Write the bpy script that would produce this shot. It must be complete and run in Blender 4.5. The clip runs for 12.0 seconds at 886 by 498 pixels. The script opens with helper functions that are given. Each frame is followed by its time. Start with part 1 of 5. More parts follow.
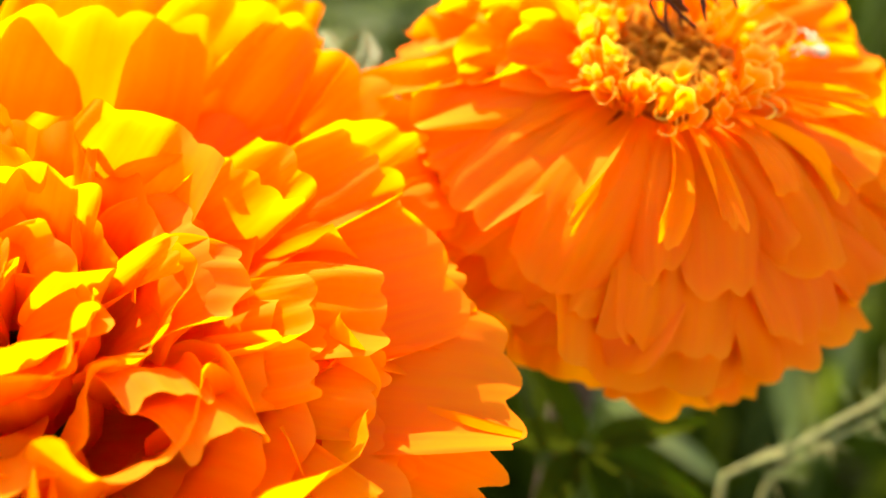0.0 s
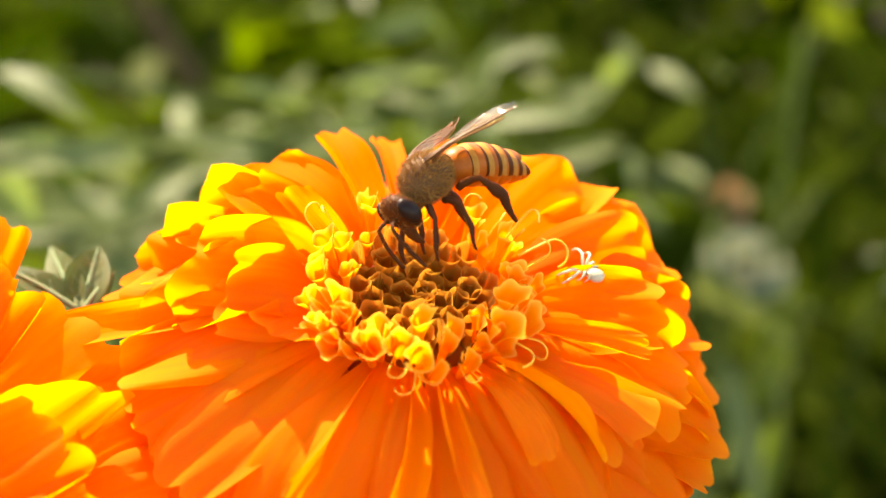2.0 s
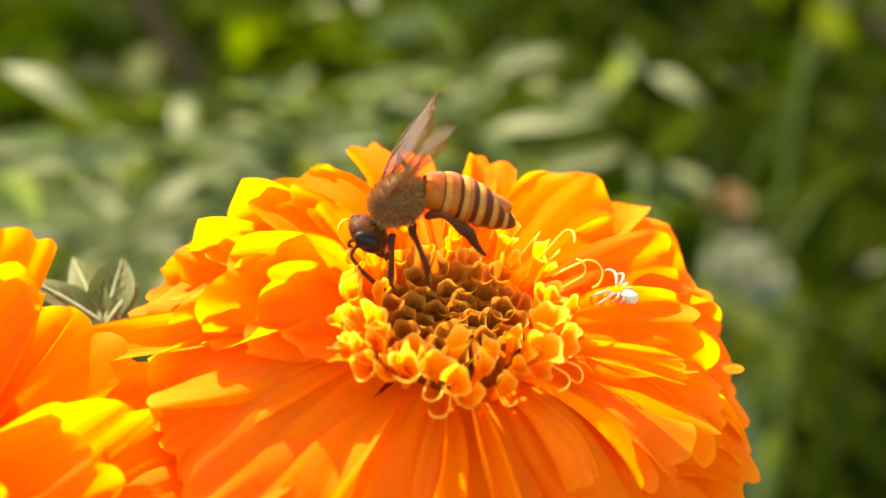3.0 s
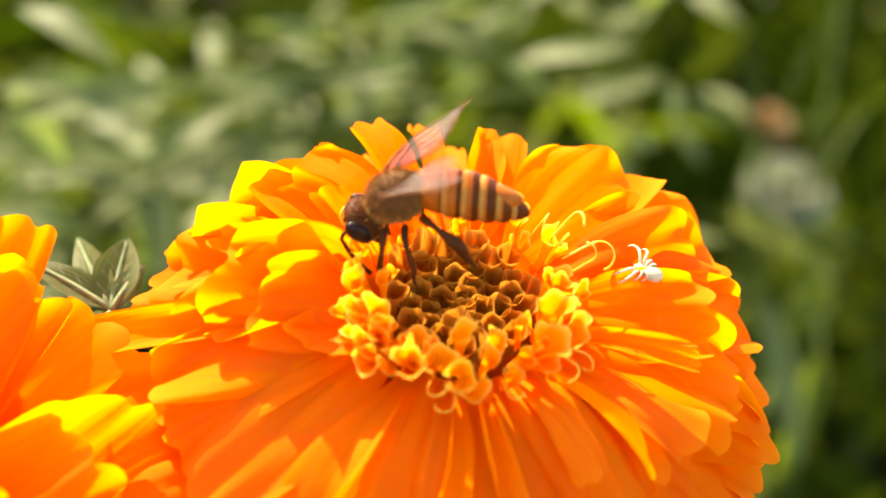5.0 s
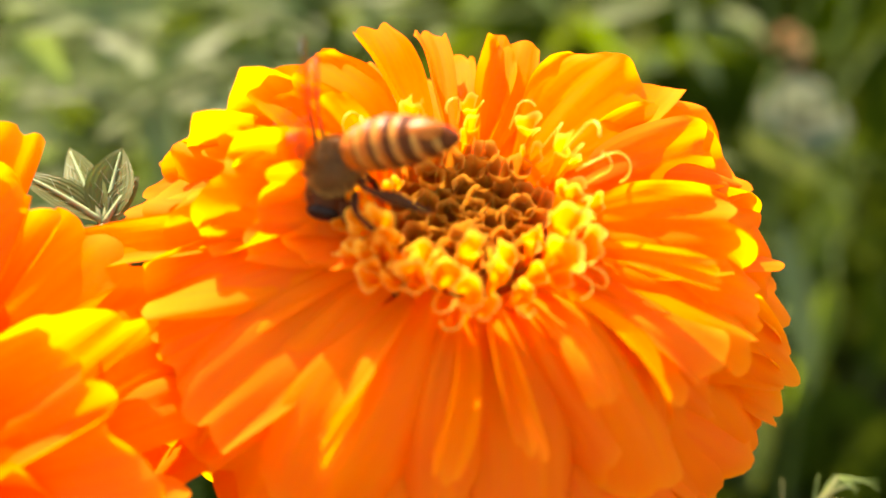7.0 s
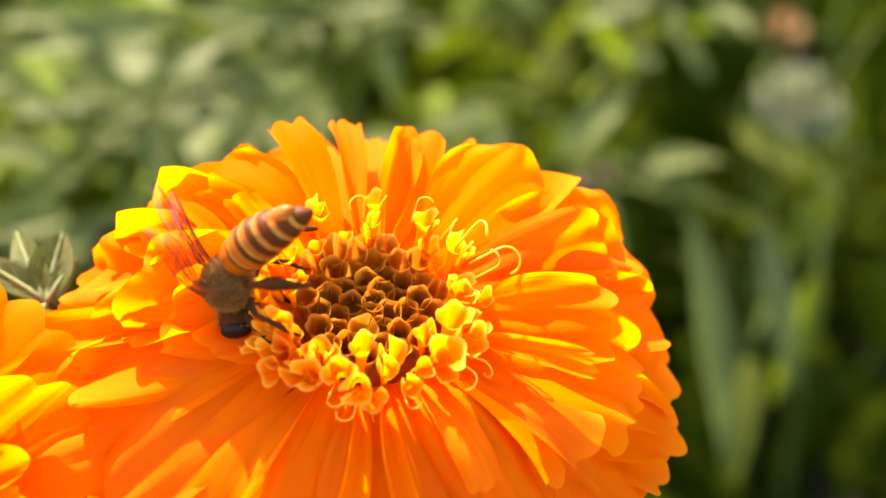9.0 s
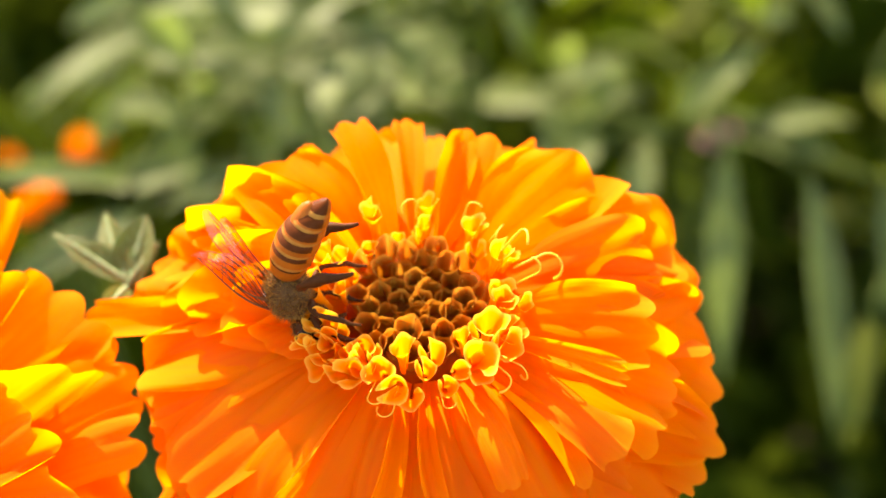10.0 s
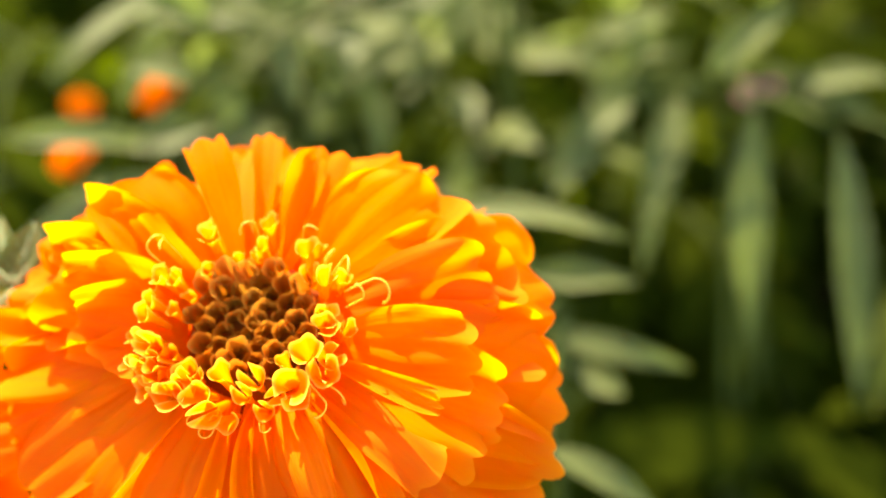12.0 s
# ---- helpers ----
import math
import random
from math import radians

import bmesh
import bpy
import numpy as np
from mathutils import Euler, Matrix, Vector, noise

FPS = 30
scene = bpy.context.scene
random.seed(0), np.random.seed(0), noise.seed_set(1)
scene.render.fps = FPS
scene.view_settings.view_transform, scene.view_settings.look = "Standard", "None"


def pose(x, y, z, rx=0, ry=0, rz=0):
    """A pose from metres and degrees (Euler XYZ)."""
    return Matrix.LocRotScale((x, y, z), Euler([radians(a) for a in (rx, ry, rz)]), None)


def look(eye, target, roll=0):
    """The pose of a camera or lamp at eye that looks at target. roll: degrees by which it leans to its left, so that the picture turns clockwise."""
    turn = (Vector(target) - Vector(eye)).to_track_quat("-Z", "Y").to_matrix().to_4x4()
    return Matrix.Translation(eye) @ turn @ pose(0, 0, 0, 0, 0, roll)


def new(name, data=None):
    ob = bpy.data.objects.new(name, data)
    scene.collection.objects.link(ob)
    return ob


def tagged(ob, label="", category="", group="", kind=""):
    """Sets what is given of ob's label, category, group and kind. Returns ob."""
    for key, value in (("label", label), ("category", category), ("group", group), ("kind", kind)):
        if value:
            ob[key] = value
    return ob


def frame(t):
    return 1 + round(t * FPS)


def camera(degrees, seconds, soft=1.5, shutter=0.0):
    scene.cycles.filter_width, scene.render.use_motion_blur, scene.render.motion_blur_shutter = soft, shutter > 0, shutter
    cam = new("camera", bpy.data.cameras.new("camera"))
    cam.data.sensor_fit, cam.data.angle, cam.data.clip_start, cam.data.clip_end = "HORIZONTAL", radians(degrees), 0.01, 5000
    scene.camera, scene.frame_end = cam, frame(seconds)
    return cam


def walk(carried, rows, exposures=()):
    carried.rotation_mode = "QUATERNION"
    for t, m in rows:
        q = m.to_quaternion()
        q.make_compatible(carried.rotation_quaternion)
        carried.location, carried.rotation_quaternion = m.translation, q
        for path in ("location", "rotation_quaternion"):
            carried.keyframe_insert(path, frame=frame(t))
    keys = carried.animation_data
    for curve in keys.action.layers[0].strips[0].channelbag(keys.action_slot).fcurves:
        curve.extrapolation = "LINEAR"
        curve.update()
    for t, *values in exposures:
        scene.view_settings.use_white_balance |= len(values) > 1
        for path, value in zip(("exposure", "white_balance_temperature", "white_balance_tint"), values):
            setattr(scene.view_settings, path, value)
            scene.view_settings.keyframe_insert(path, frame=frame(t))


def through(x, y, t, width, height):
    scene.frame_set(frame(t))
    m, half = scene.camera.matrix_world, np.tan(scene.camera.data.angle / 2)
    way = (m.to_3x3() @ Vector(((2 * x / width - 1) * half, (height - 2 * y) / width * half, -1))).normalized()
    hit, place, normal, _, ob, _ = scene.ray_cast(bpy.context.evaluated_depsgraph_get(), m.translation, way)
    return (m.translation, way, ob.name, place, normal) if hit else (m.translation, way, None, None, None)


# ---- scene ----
# Camera: a phone held about nine centimetres from the bloom, drifting up and to the side.
cam = camera(34.76, 12.0, soft=1.6)
cam.data.dof.use_dof = True
cam.data.dof.focus_distance = 0.090
cam.data.dof.aperture_fstop = 21


def turned(x, y, z, yaw, pitch, roll):
    """A camera pose from its place and from yaw, pitch and roll in degrees."""
    return Matrix.Translation((x, y, z)) @ pose(0, 0, 0, 0, 0, yaw) @ pose(0, 0, 0, 90 + pitch) @ pose(0, 0, 0, 0, 0, roll)


walk(cam, [
    (0, turned(-0.01491, -0.10016, 0.04275, 1.74, -27.58, 2.07)),
    (0.5, turned(-0.00776, -0.09447, 0.04221, 1.76, -27.34, 1.51)),
    (1, turned(-0.00333, -0.08850, 0.04507, 0.41, -25.98, 1.41)),
    (1.5, turned(0.00005, -0.08313, 0.05027, -0.24, -25.60, 0.77)),
    (2, turned(0.00128, -0.08080, 0.04900, 1.15, -25.63, 1.00)),
    (2.5, turned(0.00042, -0.07940, 0.05000, 1.29, -25.94, 0.76)),
    (3, turned(-0.00186, -0.07910, 0.04976, 0.49, -25.81, 2.08)),
    (3.2, turned(-0.00251, -0.07900, 0.04950, 0.75, -25.70, 2.27)),
    (4.8, turned(-0.00032, -0.07471, 0.05339, 3.06, -29.30, 0.22)),
    (5, turned(0.00047, -0.07437, 0.05321, 2.55, -29.83, 0.27)),
    (5.5, turned(-0.00057, -0.07296, 0.05305, 2.13, -31.59, 0.83)),
    (6, turned(0.00051, -0.07216, 0.05116, 2.81, -31.81, 0.19)),
    (6.5, turned(0.00079, -0.07111, 0.05075, 3.12, -32.68, 0.58)),
    (6.7, turned(0.00044, -0.07118, 0.05005, 2.91, -32.67, 0.35)),
    (8.3, turned(0.00273, -0.07209, 0.05522, 5.05, -34.23, -1.09)),
    (8.5, turned(0.00443, -0.07214, 0.05650, 5.54, -34.63, -1.45)),
    (9, turned(0.00945, -0.07140, 0.06158, 5.14, -34.99, -1.20)),
    (9.5, turned(0.01119, -0.07119, 0.06382, 7.42, -35.35, -1.92)),
    (10, turned(0.01725, -0.07040, 0.06818, 13.53, -37.93, -4.47)),
    (10.5, turned(0.02547, -0.06718, 0.07234, 15.88, -38.82, -6.09)),
    (11, turned(0.02982, -0.06833, 0.07301, 17.70, -39.37, -7.38)),
    (11.5, turned(0.03416, -0.06557, 0.07200, 20.25, -40.18, -8.59)),
    (12, turned(0.03816, -0.06131, 0.07270, 22.28, -40.72, -9.24)),
], exposures=[(0, 2.58, 8000, 10), (12, 2.58, 8000, 10)])

# World and sun: clear midday, the sun high behind the bloom.
SUN_FROM = Vector((-0.38, 0.59, 0.71)).normalized()
world = bpy.data.worlds.new("sky")
scene.world = world
world.use_nodes = True
sky = world.node_tree.nodes.new("ShaderNodeTexSky")
sky.sky_type = "NISHITA"
sky.sun_disc = False
sky.sun_elevation = math.asin(SUN_FROM.z)
sky.sun_rotation = math.atan2(SUN_FROM.x, SUN_FROM.y)
background = world.node_tree.nodes["Background"]
background.inputs["Strength"].default_value = 0.12
world.node_tree.links.new(sky.outputs[0], background.inputs[0])
lamp = bpy.data.lights.new("sun", "SUN")
lamp.energy, lamp.angle, lamp.color = 3.15, radians(0.5), (1.0, 0.94, 0.82)
sun = new("sun", lamp)
sun.matrix_world = look(SUN_FROM * 2, (0, 0, 0))


# ---- materials ----
def shader(name):
    mat = bpy.data.materials.new(name)
    mat.use_nodes = True
    nodes = mat.node_tree.nodes
    nodes.clear()
    return mat, nodes, mat.node_tree.links


def noise_node(nodes, links, scale, detail=3.0, source="Object", rough=0.6):
    coords = nodes.new("ShaderNodeTexCoord")
    tex = nodes.new("ShaderNodeTexNoise")
    tex.inputs["Scale"].default_value = scale
    tex.inputs["Detail"].default_value = detail
    tex.inputs["Roughness"].default_value = rough
    links.new(coords.outputs[source], tex.inputs["Vector"])
    return tex


def ramp_node(nodes, links, source, stops):
    ramp = nodes.new("ShaderNodeValToRGB")
    el = ramp.color_ramp.elements
    el[0].position, el[0].color = stops[0][0], (*stops[0][1], 1)
    el[1].position, el[1].color = stops[-1][0], (*stops[-1][1], 1)
    for pos, col in stops[1:-1]:
        e = el.new(pos)
        e.color = (*col, 1)
    links.new(source, ramp.inputs[0])
    return ramp


def math_node(nodes, links, op, a, b):
    n = nodes.new("ShaderNodeMath")
    n.operation = op
    for i, v in enumerate((a, b)):
        if isinstance(v, (int, float)):
            n.inputs[i].default_value = v
        else:
            links.new(v, n.inputs[i])
    return n.outputs[0]


def mix_colour(nodes, links, factor, a, b, blend="MIX"):
    n = nodes.new("ShaderNodeMix")
    n.data_type, n.blend_type = "RGBA", blend
    for socket, v in ((n.inputs[0], factor), (n.inputs[6], a), (n.inputs[7], b)):
        if isinstance(v, (int, float)):
            socket.default_value = v
        elif isinstance(v, tuple):
            socket.default_value = (*v, 1)
        else:
            links.new(v, socket)
    return n.outputs[2]


def thin_leaf(name, low, high, through, share, rough=0.5, gloss=0.25, veins=17.0, vein_depth=0.00005, edge=None, sharp=16.0):
    """A thin living sheet: it scatters light on both sides and lets some of it through. UV runs from base to tip and from side to side."""
    mat, nodes, links = shader(name)
    out = nodes.new("ShaderNodeOutputMaterial")
    uv = nodes.new("ShaderNodeUVMap")
    split = nodes.new("ShaderNodeSeparateXYZ")
    links.new(uv.outputs[0], split.inputs[0])
    patches = noise_node(nodes, links, 90.0, 4.0)
    info = nodes.new("ShaderNodeObjectInfo")
    mixed = math_node(nodes, links, "ADD", math_node(nodes, links, "MULTIPLY", patches.outputs["Fac"], 0.8), math_node(nodes, links, "MULTIPLY", info.outputs["Random"], 0.45))
    mixed = math_node(nodes, links, "SUBTRACT", mixed, 0.12)
    # streaks that run from the claw to the end
    stretch = nodes.new("ShaderNodeMapping")
    stretch.inputs["Scale"].default_value = (1.6, veins * 1.4, 1.0)
    links.new(uv.outputs[0], stretch.inputs[0])
    streak = nodes.new("ShaderNodeTexNoise")
    streak.inputs["Scale"].default_value = 1.0
    streak.inputs["Detail"].default_value = 3.0
    links.new(stretch.outputs[0], streak.inputs["Vector"])
    mixed = math_node(nodes, links, "ADD", mixed, math_node(nodes, links, "MULTIPLY", math_node(nodes, links, "SUBTRACT", streak.outputs["Fac"], 0.5), 0.8))
    colour = ramp_node(nodes, links, mixed, [(0.15, low), (0.85, high)]).outputs[0]
    # a paler rim, with the light that thin edges catch put into its colour
    if edge:
        away = math_node(nodes, links, "ABSOLUTE", math_node(nodes, links, "SUBTRACT", split.outputs[1], 0.5), 0.0)
        rim = math_node(nodes, links, "MAXIMUM", math_node(nodes, links, "MULTIPLY", away, 2.0), split.outputs[0])
        rim = math_node(nodes, links, "POWER", rim, sharp)
        colour = mix_colour(nodes, links, math_node(nodes, links, "MULTIPLY", rim, 0.7), colour, edge)
    # fine veins that run the length of the sheet
    stripe = math_node(nodes, links, "SINE", math_node(nodes, links, "MULTIPLY", split.outputs[1], veins * 6.2832), 0.0)
    cells = noise_node(nodes, links, 700.0, 3.0)
    height = math_node(nodes, links, "ADD", math_node(nodes, links, "MULTIPLY", stripe, 0.10), cells.outputs["Fac"])
    bump = nodes.new("ShaderNodeBump")
    bump.inputs["Strength"].default_value = 0.55
    bump.inputs["Distance"].default_value = vein_depth
    links.new(height, bump.inputs["Height"])
    body = nodes.new("ShaderNodeBsdfPrincipled")
    body.inputs["Roughness"].default_value = rough
    body.inputs["Specular IOR Level"].default_value = gloss
    links.new(colour, body.inputs["Base Color"])
    links.new(bump.outputs[0], body.inputs["Normal"])
    glow = nodes.new("ShaderNodeBsdfTranslucent")
    links.new(mix_colour(nodes, links, 1.0, colour, through, "MULTIPLY"), glow.inputs["Color"])
    links.new(bump.outputs[0], glow.inputs["Normal"])
    mix = nodes.new("ShaderNodeMixShader")
    mix.inputs[0].default_value = share
    links.new(body.outputs[0], mix.inputs[1])
    links.new(glow.outputs[0], mix.inputs[2])
    links.new(mix.outputs[0], out.inputs[0])
    return mat


def solid(name, low, high, scale=300.0, rough=0.6, gloss=0.3, depth=0.0001, sheen=0.0, metal=0.0):
    mat, nodes, links = shader(name)
    out = nodes.new("ShaderNodeOutputMaterial")
    tex = noise_node(nodes, links, scale, 5.0)
    fine = noise_node(nodes, links, scale * 7, 3.0)
    both = math_node(nodes, links, "ADD", math_node(nodes, links, "MULTIPLY", tex.outputs["Fac"], 0.7), math_node(nodes, links, "MULTIPLY", fine.outputs["Fac"], 0.3))
    body = nodes.new("ShaderNodeBsdfPrincipled")
    body.inputs["Roughness"].default_value = rough
    body.inputs["Metallic"].default_value = metal
    body.inputs["Specular IOR Level"].default_value = gloss
    body.inputs["Sheen Weight"].default_value = sheen
    links.new(ramp_node(nodes, links, both, [(0.3, low), (0.7, high)]).outputs[0], body.inputs["Base Color"])
    bump = nodes.new("ShaderNodeBump")
    bump.inputs["Strength"].default_value = 0.6
    bump.inputs["Distance"].default_value = depth
    links.new(both, bump.inputs["Height"])
    links.new(bump.outputs[0], body.inputs["Normal"])
    links.new(body.outputs[0], out.inputs[0])
    return mat


PETAL = thin_leaf("marigold_petal", (0.95, 0.150, 0.010), (0.98, 0.232, 0.004), (1.0, 1.85, 0.9), 0.50, rough=0.75, gloss=0.06, edge=(0.98, 0.255, 0.012))
PETAL_PALE = thin_leaf("yellow_marigold_petal", (0.95, 0.150, 0.010), (0.98, 0.232, 0.005), (1.0, 1.85, 0.9), 0.50, rough=0.75, gloss=0.06, edge=(0.98, 0.255, 0.012))
FLORET = thin_leaf("ring_floret", (0.90, 0.235, 0.006), (0.95, 0.33, 0.010), (1.0, 1.2, 0.7), 0.42, rough=0.6, gloss=0.07, veins=5, edge=(0.98, 0.70, 0.12), sharp=22.0)
DISC = thin_leaf("disc_floret", (0.42, 0.125, 0.010), (0.58, 0.215, 0.018), (1.0, 0.95, 0.7), 0.32, rough=0.55, gloss=0.12, veins=5, edge=(0.80, 0.46, 0.07))
CUSHION = solid("cushion", (0.26, 0.055, 0.005), (0.36, 0.085, 0.008), 400, 0.8, 0.1, 0.0002)
STYLE = solid("style", (0.92, 0.45, 0.02), (0.98, 0.56, 0.04), 900, 0.45, 0.3, 0.00003)
LEAF = thin_leaf("marigold_leaf", (0.092, 0.112, 0.032), (0.165, 0.190, 0.062), (1.35, 1.55, 0.9), 0.46, rough=0.5, gloss=0.20, veins=9, vein_depth=0.0002)
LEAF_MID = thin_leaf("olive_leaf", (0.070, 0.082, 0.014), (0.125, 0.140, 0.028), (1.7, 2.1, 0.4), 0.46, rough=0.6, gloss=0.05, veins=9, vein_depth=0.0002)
# leaf green brightened towards yellow, so that the colour itself carries sunlight
LEAF_SUNLIT = thin_leaf("sunlit_leaf", (0.080, 0.110, 0.006), (0.16, 0.19, 0.012), (1.2, 1.4, 0.2), 0.45, rough=0.8, gloss=0.0, veins=9, vein_depth=0.0002)
# deep leaf green, darkened further to hold the shade between the plants
LEAF_SHADED = thin_leaf("shaded_green_leaf", (0.016, 0.024, 0.002), (0.052, 0.068, 0.005), (1.0, 1.35, 0.2), 0.42, rough=0.8, gloss=0.0, veins=9, vein_depth=0.0002)
STEM = solid("green_stem", (0.040, 0.058, 0.010), (0.080, 0.105, 0.022), 500, 0.7, 0.08, 0.0001)
VEIN = solid("leaf_vein", (0.19, 0.24, 0.11), (0.28, 0.33, 0.16), 700, 0.6, 0.1, 0.00005)
STEM_RED = solid("reddish_stem", (0.05, 0.035, 0.025), (0.10, 0.055, 0.035), 500, 0.55, 0.3, 0.0001)
SOIL = solid("soil", (0.020, 0.016, 0.010), (0.060, 0.045, 0.028), 60, 0.95, 0.1, 0.004)


# ---- mesh helpers; lengths below are in centimetres unless said otherwise ----
CM = 0.01


def sheet(name, grid, closed=False):
    """A smooth mesh from a grid of points (rows along the length, columns across), in centimetres."""
    nu, nv = grid.shape[:2]
    verts = (grid.reshape(-1, 3) * CM).tolist()
    cols = nv if closed else nv - 1
    faces = [(i * nv + j, i * nv + (j + 1) % nv, (i + 1) * nv + (j + 1) % nv, (i + 1) * nv + j) for i in range(nu - 1) for j in range(cols)]
    me = bpy.data.meshes.new(name)
    me.from_pydata(verts, [], faces)
    layer = me.uv_layers.new(name="UVMap")
    index = np.empty(len(me.loops), int)
    me.loops.foreach_get("vertex_index", index)
    uv = np.stack([index // nv / (nu - 1), (index % nv) / max(nv - 1, 1)], -1)
    layer.data.foreach_set("uv", uv.astype(np.float32).ravel())
    me.polygons.foreach_set("use_smooth", [True] * len(me.polygons))
    me.update()
    return me


def joined(name, meshes):
    """One mesh out of several, all with a UV layer."""
    bm = bmesh.new()
    for me in meshes:
        bm.from_mesh(me)
    out = bpy.data.meshes.new(name)
    bm.to_mesh(out)
    bm.free()
    for p in out.polygons:
        p.use_smooth = True
    return out


def tube(name, points, radii, sides=8, cap=True):
    """A round, tapering tube along a line of points."""
    p = np.asarray(points, float)
    n = len(p)
    r = np.interp(np.linspace(0, 1, n), np.linspace(0, 1, len(radii)), radii)
    if cap:
        d0, d1 = p[1] - p[0], p[-1] - p[-2]
        p = np.concatenate([[p[0] - d0 * 1e-3], p, [p[-1] + d1 / np.linalg.norm(d1) * r[-1] * 0.6]])
        r = np.concatenate([[r[0] * 0.05], r, [r[-1] * 0.08]])
    t = np.gradient(p, axis=0)
    t /= np.linalg.norm(t, axis=1, keepdims=True) + 1e-12
    side = np.cross(t[0], (0.31, 0.17, 0.93))
    rows = []
    for k in range(len(p)):
        side = side - t[k] * (side @ t[k])
        side /= np.linalg.norm(side) + 1e-12
        other = np.cross(t[k], side)
        a = np.linspace(0, 2 * math.pi, sides, endpoint=False)
        rows.append(p[k] + r[k] * (np.cos(a)[:, None] * side + np.sin(a)[:, None] * other))
    return sheet(name, np.array(rows), closed=True)


def bend(a, b, c, n=12):
    """A curve from a to c, pulled towards b."""
    u = np.linspace(0, 1, n)[:, None]
    a, b, c = (np.asarray(v, float) for v in (a, b, c))
    return (1 - u) ** 2 * a + 2 * u * (1 - u) * b + u**2 * c


def part(name, me, material, parent, label="", m=None):
    if isinstance(me, bmesh.types.BMesh):
        bm, me = me, bpy.data.meshes.new(name)
        bm.to_mesh(me)
        bm.free()
    if material and not me.materials:
        me.materials.append(material)
    ob = new(name, me)
    ob.parent = parent
    if m is not None:
        ob.matrix_basis = m
    if label:
        ob["label"] = label
    return ob


def around(az, r, h):
    return np.array([r * math.cos(radians(az)), r * math.sin(radians(az)), h])


# ---- marigold blooms ----
def petal_mesh(az, r, h, w, rb=0.42, hb=-0.35, arch=0.30, cup=0.10, ruffle=0.07, waves=1.9, roll=0.0, lip=0.0, fold=0.0, turn=0.0, blunt=0.90, point=0.0, frill=1.0, taper=0.20, seed=0, nu=22, nv=27):
    """A ray petal in its bloom's space: from a narrow claw to a blunt, lobed and ruffled end at (az, r, h)."""
    rnd = random.Random(seed)
    ph = [rnd.uniform(0, 6.28) for _ in range(6)]
    base, tip = around(az + turn, rb, hb), around(az, r, h)
    mid = (base + tip) / 2 + np.array([0, 0, arch])
    u = np.linspace(0, 1, nu) ** 0.9
    v = np.linspace(-1, 1, nv)
    U, V = np.meshgrid(u, v, indexing="ij")
    lobes = rnd.choice((2.0, 3.0, 3.0, 4.0))
    notch = 0.018 * np.cos(lobes * math.pi * V + ph[0]) + 0.006 * np.cos(2.3 * lobes * math.pi * V + ph[4])
    reach = 1 - (taper * max(0.0, 1 - fold) * np.abs(V) ** 3.4 + point * np.abs(V) ** 1.3 + notch * (1 - V**4)) * U**2
    S = U * reach
    line = ((1 - S) ** 2)[..., None] * base + (2 * S * (1 - S))[..., None] * mid + (S**2)[..., None] * tip
    tan = (2 * (1 - S))[..., None] * (mid - base) + (2 * S)[..., None] * (tip - mid)
    tan /= np.linalg.norm(tan, axis=-1, keepdims=True) + 1e-9
    side = np.cross(np.array([0.0, 0.0, 1.0]), tan)
    flat = np.linalg.norm(side, axis=-1, keepdims=True)
    out_side = around(az + 90, 1, 0)
    side = np.where(flat > 0.25, side / (flat + 1e-9), out_side)
    nor = np.cross(tan, side)
    a = radians(roll) * S
    side, nor = side * np.cos(a)[..., None] + nor * np.sin(a)[..., None], nor * np.cos(a)[..., None] - side * np.sin(a)[..., None]
    wide = w / 2 * (0.16 + 0.84 * np.clip(U / 0.72, 0, 1) ** 1.15) * (1 - (1 - blunt) * np.clip((U - 0.75) / 0.25, 0, 1) ** 2)
    wide = wide * (1 + 0.07 * np.sin(5 * U + ph[2]) * np.sign(V))
    across = V * wide
    # a fold along the middle draws the sides together into a gutter
    if fold:
        tight = np.pi / 2 * 1.15 * fold * (1.20 - 0.92 * U**3)
        across = wide * np.sin(tight * V) / tight
        lift = wide * (1 - np.cos(tight * V)) / tight
    else:
        lift = 0 * U
    edge = np.abs(V) ** 1.5
    lift = lift + cup * w * V**2 * np.clip(U * 1.3, 0, 1)
    lift = lift + ruffle * w * 1.6 * U**2.2 * (0.25 + 0.75 * edge) * np.sin(waves * math.pi * V + 2.6 * U + ph[3])
    lift = lift + ruffle * w * 0.45 * U**3 * np.sin(1.9 * waves * math.pi * V + ph[4])
    lift = lift + 0.35 * ruffle * w * np.sin(6 * U + 2.0 * V + ph[5])
    # short frills that run round the margin
    ring = V + 1.7 * np.sign(V) * (1 - U) * np.abs(V)
    rim = np.maximum(np.abs(V) ** 3 * np.clip(U * 1.5 - 0.2, 0, 1), U**7)
    crest = np.sin(4.1 * ring + ph[1]) + 0.45 * np.sin(8.3 * ring + ph[5]) + 0.20 * np.sin(15.1 * ring + ph[0])
    lift = lift + frill * (0.016 + 0.018 * w) * rim * crest
    across = across * (1 + 0.05 * frill * rim * np.sin(7.0 * ring + ph[3]))
    lift = lift + lip * w * np.clip((U - 0.72) / 0.28, 0, 1) ** 2
    rim = np.maximum(np.abs(V) * np.clip(U * 1.5, 0, 1), U) ** 14
    lift = lift + rnd.choice((0.05, 0.05, 0.03, -0.04)) * w * rim
    # two or three creases along the petal
    lift = lift + (0.020 * np.cos(V * 8 + ph[1]) + 0.008 * np.cos(V * 19 + ph[2])) * w * np.clip(U * 2, 0, 1)
    return sheet("petal", line + side * across[..., None] + nor * lift[..., None])


